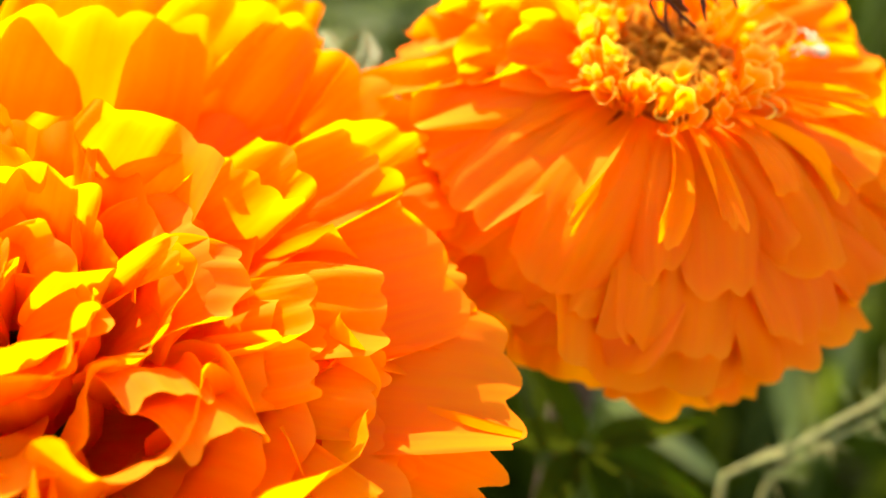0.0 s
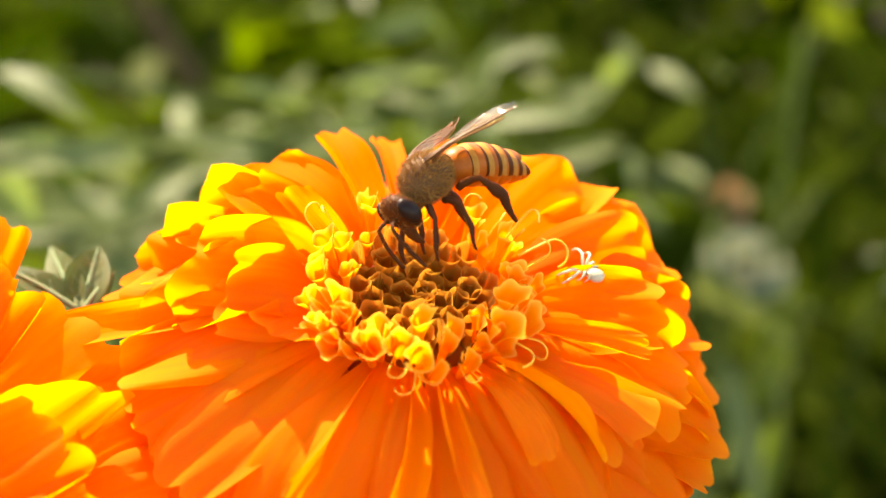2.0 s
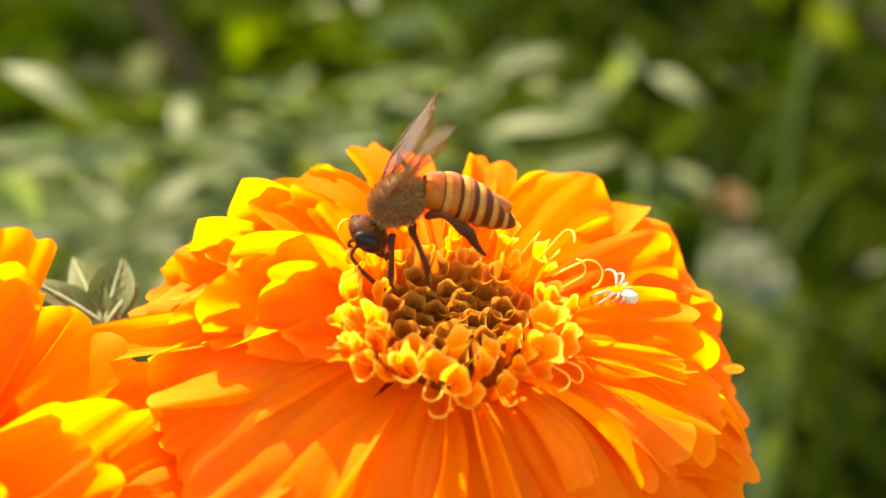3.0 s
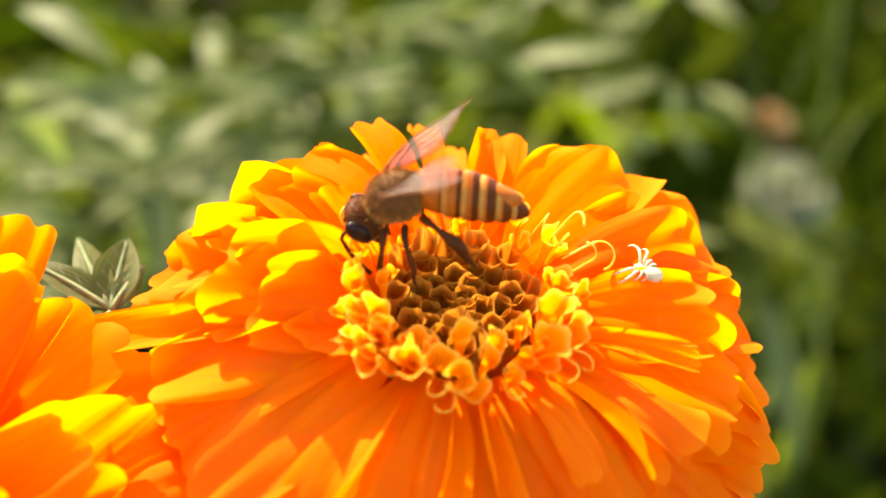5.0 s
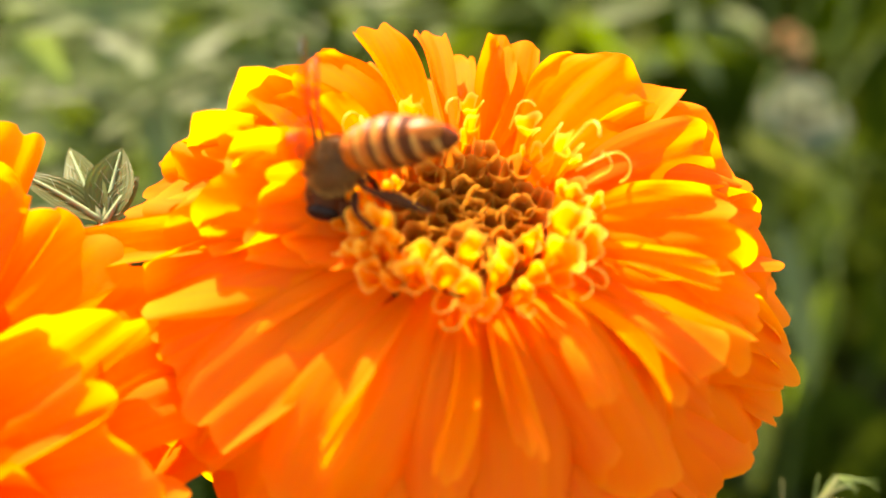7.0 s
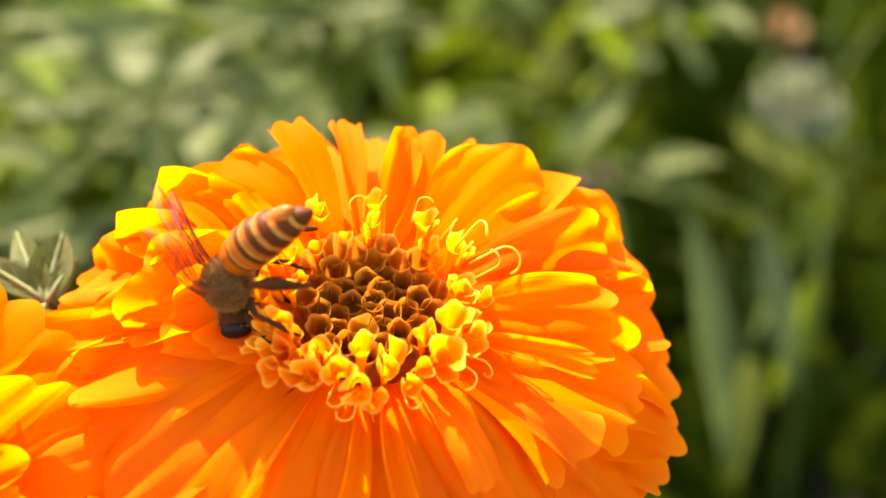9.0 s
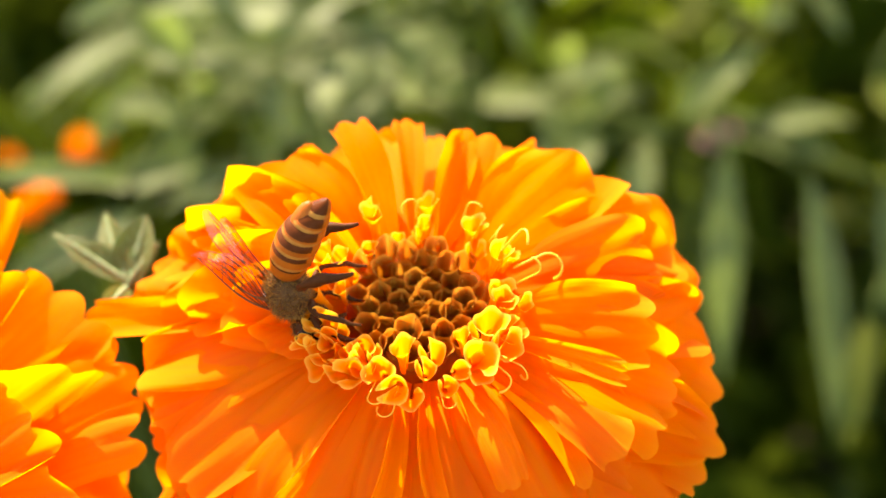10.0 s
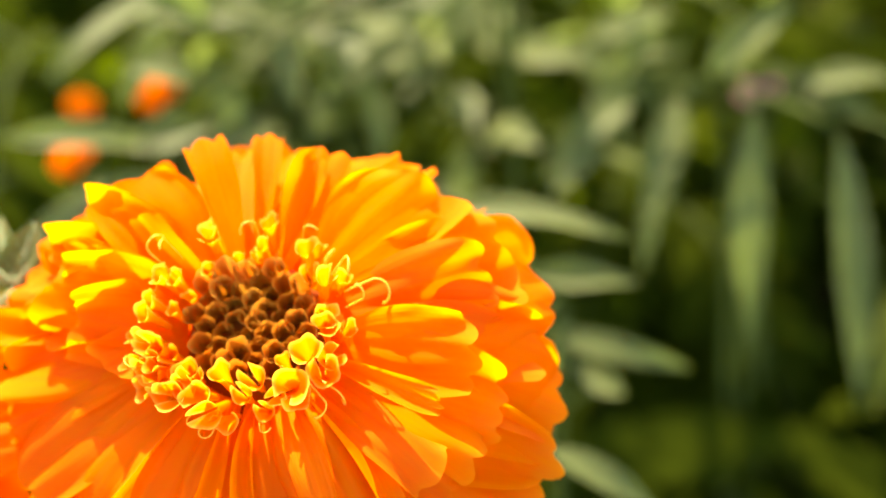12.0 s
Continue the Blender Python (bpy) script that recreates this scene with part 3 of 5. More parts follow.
# outer tiers, broad and drooping
for count, r, h, half, hb in ((13, 2.75, -1.50, 19, -1.3), (15, 3.05, -0.85, 17, -1.0), (17, 3.15, -0.25, 14, -0.8), (16, 2.85, 0.12, 13, -0.7)):
    for k in range(count):
        az = 360 / count * (k + rng.uniform(-0.25, 0.25)) + 11 * count
        rr, hh, wide = r * rng.uniform(0.95, 1.04), h + rng.uniform(-0.10, 0.10), half * rng.uniform(0.85, 1.2)
        tilt = rng.uniform(-0.12, 0.12)
        frilled((az + wide, rr, hh + tilt), (az - wide, rr, hh - tilt), (az, 0.6, hb), bow=0.50, ruffle=rng.uniform(0.05, 0.10), waves=rng.uniform(1.0, 1.8), lip=rng.uniform(-0.16, 0.0), cup=rng.uniform(-0.05, 0.06), lobe=0.06)
# inner tiers: crumpled petals that stand on the dome and curl round the centre
for count, r, h, half in ((17, 2.55, 0.42, 13), (15, 2.15, 0.60, 15), (13, 1.75, 0.74, 18), (11, 1.35, 0.84, 22), (9, 0.98, 0.90, 27), (6, 0.62, 0.92, 36), (4, 0.30, 0.88, 50)):
    for k in range(count):
        az = 360 / count * (k + rng.uniform(-0.3, 0.3)) + 17 * count
        if r > 1.5 and 28 < az % 360 < 125:
            continue
        rr, hh, wide = r * rng.uniform(0.92, 1.07), h + rng.uniform(-0.14, 0.10), half * rng.uniform(0.8, 1.25)
        tilt, skew = rng.uniform(-0.18, 0.18), rng.uniform(-0.12, 0.12)
        frilled((az + wide, rr + skew, hh + tilt), (az - wide, rr - skew, hh - tilt), (az + rng.uniform(-12, 12), r * 0.62, h - 1.15), bow=0.10, ruffle=rng.uniform(0.09, 0.14), waves=rng.uniform(0.9, 1.6), lip=rng.uniform(-0.32, 0.02), fold=rng.choice((0, 0, 0.25, 0.4)), hook=rng.choice((0, 0, 0.25, -0.25)), neck=0.5)
# tall smooth petals at the back
frilled((118, 2.30, 0.75), (89, 2.29, 0.74), (106, 1.10, -0.30), bow=0.10, lobe=0.06, spread=1.6, ruffle=0.045, frill=1.0)
frilled((92, 3.05, 0.55), (74, 3.20, 0.50), (80, 1.60, -0.40), bow=0.20, spread=1.6, ruffle=0.045, frill=1.0)
frilled((92, 2.26, 0.84), (69, 2.75, 0.72), (78, 1.10, -0.30), bow=0.10, cup=0.05, lobe=0.06, spread=1.6, ruffle=0.045, frill=1.0)
frilled((74, 2.92, 0.70), (58, 3.28, 0.60), (64, 1.40, -0.35), bow=0.15, cup=0.06, hook=-0.16, spread=1.6, ruffle=0.045, frill=1.0)
frilled((70, 3.50, 0.42), (59, 3.62, 0.38), (63, 1.80, -0.50), bow=0.25, spread=1.6, ruffle=0.045, frill=1.0)
frilled((59, 3.16, 0.60), (49, 3.26, 0.50), (56, 1.70, -0.35), bow=0.15, hook=0.22, spread=1.6, ruffle=0.045, frill=1.0)
frilled((52, 3.30, 0.46), (41, 3.50, 0.38), (50, 1.80, -0.40), bow=0.25, spread=1.6, ruffle=0.045, frill=1.0)
# the side towards the orange bloom
frilled((42, 3.46, 0.38), (31, 3.46, 0.34), (40, 1.80, -0.40), bow=0.30, lip=-0.12)
frilled((42, 2.90, 0.60), (34, 3.36, 0.48), (46, 1.70, -0.30), bow=0.20, ruffle=0.08)
frilled((40, 2.75, 0.64), (26, 2.96, 0.55), (42, 1.40, -0.30), bow=0.22, hook=0.15)
frilled((36, 3.41, 0.33), (25, 3.35, 0.28), (34, 1.90, -0.40), bow=0.30, lip=-0.18)
frilled((43, 2.21, 0.82), (30, 2.34, 0.74), (42, 1.30, -0.10), bow=0.10, ruffle=0.11)
frilled((40, 1.83, 0.88), (25, 2.24, 0.74), (38, 1.00, -0.10), bow=0.10, ruffle=0.12, hook=0.2)
frilled((26, 2.92, 0.50), (9, 3.16, 0.38), (24, 1.20, -0.30), bow=0.30, cup=-0.04, ruffle=0.03)
frilled((21, 3.15, 0.34), (8, 3.18, 0.28), (18, 1.60, -0.40), bow=0.35, lip=-0.15)
frilled((10, 3.43, 0.20), (354, 3.50, 0.16), (6, 1.30, -0.50), bow=0.40, ruffle=0.07, waves=1.4, lobe=0.05)
frilled((357, 3.50, 0.02), (346, 3.26, -0.06), (0, 1.30, -0.70), bow=0.40, ruffle=0.08, lobe=0.08)
frilled((14, 2.56, 0.68), (359, 2.50, 0.62), (14, 1.30, -0.20), bow=0.22, ruffle=0.08, lip=-0.12)
frilled((12, 2.08, 0.82), (357, 2.10, 0.74), (10, 1.00, -0.20), bow=0.18, hook=0.18)
frilled((3, 2.59, 0.48), (350, 2.51, 0.42), (4, 1.20, -0.30), bow=0.28, ruffle=0.10)
frilled((346, 2.00, 0.85), (329, 1.62, 0.88), (356, 0.90, -0.10), bow=0.15, lip=-0.25, hook=-0.2)
frilled((1, 1.93, 0.78), (351, 2.22, 0.72), (2, 1.00, -0.20), bow=0.20, ruffle=0.10)
# curled petals nearer the centre
frilled((70, 1.62, 0.98), (39, 1.86, 0.90), (52, 0.80, -0.10), bow=0.12, cup=0.12, lip=-0.10)
frilled((78, 0.90, 1.00), (46, 1.06, 1.00), (60, 0.45, -0.10), bow=0.08, fold=0.4)
frilled((24, 1.22, 1.00), (12, 1.30, 0.98), (34, 0.60, -0.10), bow=0.10, fold=0.95, neck=0.8)
frilled((20, 1.62, 0.92), (357, 1.50, 0.96), (10, 0.70, -0.10), bow=0.12, fold=0.3, lip=-0.2)
frilled((345, 1.62, 0.92), (328, 1.15, 0.96), (350, 0.60, -0.10), bow=0.10, lip=-0.2, hook=0.2)
k = np.linspace(0, 1, 14)
profile = np.stack([0.02 + 0.85 * np.sin(np.pi * (0.10 + 0.84 * k)) ** 0.8, -0.20 - 2.2 * k], -1)
lathe = np.array([[(r * math.cos(a), r * math.sin(a), h) for a in np.linspace(0, 2 * math.pi, 20, endpoint=False)] for r, h in profile])
part("calyx", sheet("calyx", lathe, closed=True), STEM, pompon, "green ribbed calyx under the petals")


def flower_stem(flower, low, foot, material, thick, label):
    """The stalk of a bloom, from its calyx down to the soil."""
    back = flower.matrix_world.inverted()
    foot = np.array(back @ (Vector(foot) * CM)) / CM
    top = np.array([0, 0, low])
    half = (top + foot) / 2
    line = np.concatenate([bend(top, top + (0, 0, -4), half, 12), bend(half, half + (half - top - (0, 0, -4)) * 0.6, foot, 10)[1:]])
    part("stem", tube("stem", line, [thick, thick * 0.85, thick, thick * 1.2], sides=12), material, flower, label)


flower_stem(marigold, -1.55, (-0.8, 4.0, -30.2), STEM_RED, 0.22, "dark reddish-green stalk")
flower_stem(pompon, -2.25, (-5.2, 2.0, -30.2), STEM, 0.24, "green stalk")

# ---- the ground ----
bm = bmesh.new()
bmesh.ops.create_grid(bm, x_segments=60, y_segments=60, size=1.0)
for v in bm.verts:
    reach = v.co.length
    v.co *= 0.6 + 6 * reach**3
    v.co.z = -0.30 + 0.012 * noise.noise(v.co * 14) - 0.0
me = bpy.data.meshes.new("ground")
bm.to_mesh(me)
bm.free()
me.materials.append(SOIL)
tagged(new("ground", me), "dark bare garden soil under the plants", "ground", kind="structure")

# ---- leaves and plants behind the blooms ----
def leaflet_mesh(length, wide, droop=0.15, fold=0.25, tooth=0.10, seed=0, nu=21, nv=7):
    """A lance-shaped, toothed leaflet along x, folded along its midrib, which stands out below."""
    rnd = random.Random(seed)
    u = np.linspace(0, 1, nu)
    v = np.linspace(-1, 1, nv)
    U, V = np.meshgrid(u, v, indexing="ij")
    shape = np.sin(np.pi * np.clip(U, 0, 1) ** 0.80) ** 0.85 * (1 - 0.15 * U) + 0.015
    shape = shape * (1 + tooth * np.abs(V) * (np.arange(nu)[:, None] % 2 - 0.5) * 2 * (U > 0.06) * (U < 0.95))
    y = V * wide / 2 * shape
    z = np.abs(V) * fold * wide / 2 * shape - droop * length * U**2 + 0.02 * length * np.sin(7 * U + rnd.uniform(0, 6)) * V
    z = z - 0.03 * wide * (np.abs(V) < 0.05)
    return sheet("leaflet", np.stack([U * length, y, z], -1))


LEAFLET_KINDS = {}


def lie_along(base, tip, spin=0.0, face=(0, 0, 1)):
    """A pose at base whose x points to tip and whose z keeps as near to face as it can."""
    x = (Vector(tip) - Vector(base)).normalized()
    f = Vector(face)
    if abs(x.dot(f.normalized())) > 0.93:
        f = Vector((0, -1, 0.2))
    y = f.cross(x).normalized()
    m = Matrix((x, y, x.cross(y))).transposed().to_4x4()
    return Matrix.Translation(Vector(base) * CM) @ m @ pose(0, 0, 0, spin, 0, 0)


leaf_count = 0
STEM_TOP = {}


def garden_plant(top, label="leafy marigold plant with toothed grey-green leaflets"):
    """A plant of which the stem rises from the soil to top."""
    plant = new("marigold_plant")
    plant.location = (top[0] * CM, top[1] * CM, -0.30)
    tagged(plant, label, "plant", "marigold plants")
    tall = top[2] + 30
    rnd = random.Random(int(top[0] * 31 + top[1] * 7))
    line = bend((0, 0, -0.3), (rnd.uniform(-1.5, 1.5), rnd.uniform(-1, 1), tall * 0.5), (0, 0, tall), 12)
    part("stem", tube("stem", line, [0.20, 0.13, 0.06], sides=8), STEM, plant)
    STEM_TOP[plant.name] = (np.array([top[0], top[1], -30.0]), line)
    return plant


def leaflet(plant, base, tip, wide, material=None, face=(0, -0.3, 1), veined=False):
    """One leaflet on its own stalk, which springs from the stem a little below."""
    global leaf_count
    leaf_count += 1
    foot, line = STEM_TOP[plant.name]
    base, tip = np.array(base, float) - foot, np.array(tip, float) - foot
    on = line[np.argmin(np.abs(line[:, 2] - (base[2] - 1.2)))]
    length = float(np.linalg.norm(tip - base))
    stalk = part("leaf_stalk", tube("leaf_stalk", bend(on, (base + on) / 2 + (0, 0, 0.6), base, 8), [0.07, 0.045], sides=5), STEM, plant)
    me = leaflet_mesh(length, wide, droop=0.10 + 0.08 * (leaf_count % 3), fold=0.2 + 0.1 * (leaf_count % 4), tooth=0.02 if veined else 0.10, seed=leaf_count)
    lying = lie_along(base, tip, 12 * math.sin(leaf_count * 2.1), face)
    part("leaflet", me, material or LEAF, stalk, m=lying)
    if veined:
        u = np.linspace(0, 0.93, 12)
        sag = (0.10 + 0.08 * (leaf_count % 3)) * length
        rise = 0.2 + 0.1 * (leaf_count % 4)
        lines = [tube("vein", np.stack([u * length, 0 * u, 0.012 - sag * u**2], -1), [0.024, 0.016, 0.006], sides=6)]
        for k in range(4):
            for sign in (-1, 1):
                a = np.linspace(0, 1, 6)
                along, out = 0.12 + 0.17 * k + 0.16 * a, sign * a * 0.36 * wide * (1.0 - 0.14 * k)
                lines.append(tube("vein", np.stack([along * length, out, 0.010 - sag * along**2 + np.abs(out) * rise], -1), [0.003, 0.0015], sides=5))
        part("midrib", joined("midrib", lines), VEIN, stalk, "pale raised veins", m=lying)


right = garden_plant((1.1, 14.6, -7.7))
leaflet(right, (1.1, 13.0, -6.1), (2.2, 13.5, -4.9), 0.66)
leaflet(right, (2.6, 13.9, -6.8), (3.9, 13.9, -6.3), 0.58)
leaflet(right, (0.6, 12.9, -6.5), (0.4, 10.7, -7.4), 0.55)
leaflet(right, (1.9, 12.2, -6.1), (2.0, 9.9, -9.4), 0.60)
leaflet(right, (3.2, 12.2, -6.5), (4.2, 8.9, -9.1), 0.58)
leaflet(right, (-0.3, 13.0, -6.7), (-0.9, 11.8, -6.8), 0.57)
leaflet(right, (-0.5, 13.5, -6.6), (0.1, 13.5, -5.5), 0.59)
leaflet(right, (-0.6, 12.5, -6.9), (-1.1, 11.0, -7.0), 0.57)
leaflet(right, (-0.6, 12.9, -6.8), (-1.7, 11.9, -7.7), 0.57)
leaflet(right, (0.7, 13.1, -6.8), (-0.0, 11.2, -8.8), 0.66)
leaflet(right, (-1.0, 14.0, -6.9), (0.3, 13.6, -5.7), 0.50)
leaflet(right, (4.5, 12.7, -7.0), (5.0, 10.5, -8.8), 0.55)
leaflet(right, (2.3, 14.3, -6.9), (3.6, 13.2, -6.7), 0.58)
low = garden_plant((-0.1, 7.5, -6.3))
leaflet(low, (-1.2, 6.6, -3.9), (0.9, 6.6, -3.6), 0.49)
leaflet(low, (-0.3, 6.6, -4.9), (1.1, 6.9, -5.0), 0.45)
leaflet(low, (-0.2, 6.5, -5.8), (1.8, 6.7, -6.2), 0.41)
leaflet(low, (0.4, 4.4, -5.6), (1.8, 4.3, -6.0), 0.41)
leaflet(low, (0.9, 6.4, -6.7), (0.1, 6.7, -6.5), 0.38)
left = garden_plant((-6.0, 12.2, -5.7))
leaflet(left, (-6.9, 11.4, -3.8), (-8.3, 9.0, -3.6), 0.69)
leaflet(left, (-6.4, 8.1, -5.1), (-7.9, 6.3, -4.9), 0.64)
leaflet(left, (-6.7, 12.0, -4.2), (-4.5, 11.7, -4.5), 0.52)
leaflet(left, (-5.8, 11.0, -4.9), (-4.4, 11.2, -4.0), 0.51)
leaflet(left, (-6.7, 8.5, -4.8), (-8.1, 7.5, -3.8), 0.52)
leaflet(left, (-4.6, 11.5, -5.6), (-3.3, 12.2, -4.9), 0.61)
leaflet(left, (-5.4, 10.1, -5.5), (-6.8, 9.3, -5.8), 0.54)
leaflet(left, (-7.1, 10.8, -4.4), (-8.0, 9.9, -5.1), 0.64)
leaflet(left, (-6.9, 11.2, -3.8), (-8.8, 9.8, -4.1), 0.57)
leaflet(left, (-4.3, 13.0, -4.7), (-5.2, 12.0, -3.8), 0.48)
star = garden_plant((-5.2, 12.7, -5.1))
leaflet(star, (-5.3, 11.3, -4.3), (-7.2, 10.8, -3.9), 0.54)
leaflet(star, (-5.3, 11.3, -4.3), (-5.8, 10.3, -4.5), 0.53)
leaflet(star, (-5.0, 10.8, -4.0), (-4.6, 9.4, -4.5), 0.52)
leaflet(star, (-5.2, 11.3, -4.3), (-2.9, 11.6, -3.7), 0.54)
leaflet(star, (-5.0, 11.0, -4.2), (-3.5, 10.4, -4.0), 0.53)
leaflet(star, (-5.5, 11.7, -4.5), (-6.7, 11.9, -3.4), 0.54)
leaflet(star, (-4.9, 12.5, -3.5), (-6.9, 12.2, -3.1), 0.51)
leaflet(star, (-3.4, 13.1, -3.5), (-4.4, 11.7, -3.6), 0.51)
leaflet(star, (-7.0, 8.5, -4.9), (-5.8, 9.2, -4.8), 0.59)
back = garden_plant((-2.2, 13.8, -3.8))
leaflet(back, (-6.9, 11.5, -1.8), (-5.2, 10.5, -1.8), 0.52)
leaflet(back, (-2.5, 12.6, -2.7), (-3.5, 11.5, -1.8), 0.44)
leaflet(back, (0.1, 13.2, -3.2), (1.9, 12.5, -2.3), 0.45)
leaflet(back, (-0.0, 13.3, -3.0), (-1.4, 13.5, -2.5), 0.43)
leaflet(back, (0.1, 13.7, -2.9), (0.6, 14.3, -1.9), 0.44)
leaflet(back, (-0.3, 13.7, -2.5), (-2.0, 12.7, -2.0), 0.42)
leaflet(back, (-4.7, 11.0, -2.9), (-6.4, 9.4, -2.1), 0.63)
leaflet(back, (-2.9, 11.1, -2.8), (-4.1, 10.6, -2.4), 0.50)
leaflet(back, (-6.6, 9.6, -2.5), (-5.7, 9.9, -3.6), 0.70)
leaflet(back, (-1.2, 12.4, -3.0), (-2.9, 12.5, -3.1), 0.40)
leaflet(back, (-0.2, 14.1, -2.2), (-0.7, 13.6, -1.1), 0.41)
leaflet(back, (0.3, 13.8, -2.3), (1.4, 13.6, -1.7), 0.41)
mid = garden_plant((-2.7, 13.8, -4.8))
leaflet(mid, (-6.0, 12.2, -3.3), (-7.4, 11.5, -2.8), 0.53)
leaflet(mid, (-3.1, 12.7, -3.5), (-4.7, 12.2, -3.0), 0.48)
leaflet(mid, (-1.0, 13.5, -3.9), (-3.0, 12.9, -3.2), 0.43)
leaflet(mid, (-3.4, 11.7, -4.0), (-4.7, 11.6, -3.6), 0.52)
leaflet(mid, (-5.0, 10.7, -3.9), (-6.9, 9.8, -3.2), 0.63)
leaflet(mid, (0.8, 14.0, -4.1), (-0.1, 13.7, -3.1), 0.51)
leaflet(mid, (-3.8, 12.0, -3.4), (-5.0, 10.5, -3.3), 0.52)
leaflet(mid, (2.8, 14.6, -3.9), (1.2, 14.3, -4.2), 0.57)
leaflet(mid, (-5.9, 9.1, -4.0), (-6.8, 8.9, -3.6), 0.56)
# the darker leaflets here carry shade in their green
far = garden_plant((5.6, 19.9, -7.6))
leaflet(far, (7.2, 19.7, -3.4), (8.0, 17.8, -4.3), 0.84, LEAF_SHADED)
leaflet(far, (6.7, 19.5, -7.0), (8.2, 19.1, -5.5), 0.74, LEAF_SHADED)
leaflet(far, (4.9, 19.7, -4.9), (3.5, 18.8, -5.7), 0.72, LEAF_SHADED)
leaflet(far, (4.3, 21.0, -4.6), (5.5, 20.9, -3.5), 0.74, LEAF_SHADED)
leaflet(far, (7.4, 17.1, -8.5), (8.7, 16.7, -6.6), 0.84, LEAF_SHADED)
leaflet(far, (4.1, 19.7, -6.3), (5.0, 20.1, -5.1), 0.72, LEAF_SHADED)
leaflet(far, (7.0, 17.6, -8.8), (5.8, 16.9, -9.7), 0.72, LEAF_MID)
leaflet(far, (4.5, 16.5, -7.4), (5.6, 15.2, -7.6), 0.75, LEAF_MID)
leaflet(far, (3.7, 18.1, -6.3), (2.3, 17.9, -5.5), 0.78, LEAF_SHADED)
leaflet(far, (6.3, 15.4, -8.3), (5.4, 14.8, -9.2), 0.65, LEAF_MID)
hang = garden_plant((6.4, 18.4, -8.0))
leaflet(hang, (7.3, 21.8, -3.8), (6.7, 20.4, -6.7), 0.77, LEAF_SHADED)
leaflet(hang, (8.2, 20.8, -6.8), (7.4, 18.4, -9.2), 0.77, LEAF_SHADED)
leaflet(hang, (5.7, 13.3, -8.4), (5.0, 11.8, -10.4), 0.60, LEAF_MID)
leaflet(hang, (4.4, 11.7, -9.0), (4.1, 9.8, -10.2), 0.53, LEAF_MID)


def whole_plant(x, y, top, spread, leaves, seed, material):
    """A bushy plant: feathered leaves of paired leaflets in a spiral up the stem."""
    rnd = random.Random(seed)
    plant = garden_plant((x, y, top), "bushy green marigold plant in the flower bed behind")
    foot, line = STEM_TOP[plant.name]
    if material not in LEAFLET_KINDS:
        LEAFLET_KINDS[material] = [leaflet_mesh(1.0, 0.24 + 0.03 * k, 0.12 + 0.06 * k, 0.3, seed=k, nu=13, nv=5) for k in range(4)]
        for me in LEAFLET_KINDS[material]:
            me.materials.append(material)
    for k in range(leaves):
        az = 137.5 * k + rnd.uniform(-20, 20)
        z = (0.45 + 0.55 * (k + 0.5) / leaves) * (top + 30)
        on = line[np.argmin(np.abs(line[:, 2] - z))]
        reach = spread * rnd.uniform(0.7, 1.1)
        way = around(az, 1, 0)
        rachis = bend(on, on + way * reach * 0.5 + (0, 0, reach * 0.4), on + way * reach + (0, 0, reach * rnd.uniform(-0.35, 0.15)), 9)
        stalk = part("leaf_stalk", tube("leaf_stalk", rachis, [0.08, 0.03], sides=5), STEM, plant)
        for j in range(2, 9):
            for sign in ((-1, 1) if j < 8 else (0,)):
                length = reach * (0.42 - 0.03 * abs(j - 5)) * rnd.uniform(0.85, 1.1)
                ahead = rachis[min(j, 8)] - rachis[max(j - 1, 0)]
                ahead = ahead / np.linalg.norm(ahead)
                side = np.cross((0, 0, 1), ahead)
                go = ahead * (0.75 if sign else 1.0) + side * sign + np.array([0, 0, rnd.uniform(-0.45, 0.15)])
                go = go / np.linalg.norm(go) * length
                part("leaflet", LEAFLET_KINDS[material][rnd.randrange(4)], material, stalk, m=lie_along(rachis[j], rachis[j] + go, rnd.uniform(-25, 25)) @ Matrix.Diagonal((length, length, length, 1)))


# bushes in the leaf green that has shade painted into it
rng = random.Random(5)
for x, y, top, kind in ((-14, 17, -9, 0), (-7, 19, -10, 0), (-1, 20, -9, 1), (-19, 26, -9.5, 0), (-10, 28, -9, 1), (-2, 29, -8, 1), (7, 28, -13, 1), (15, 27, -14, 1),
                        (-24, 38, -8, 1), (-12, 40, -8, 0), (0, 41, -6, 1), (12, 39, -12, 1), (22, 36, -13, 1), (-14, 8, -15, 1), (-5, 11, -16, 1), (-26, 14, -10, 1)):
    whole_plant(x, y, top, 7.5 if kind else 8.5, 11, int(x * 13 + y), LEAF_SHADED)


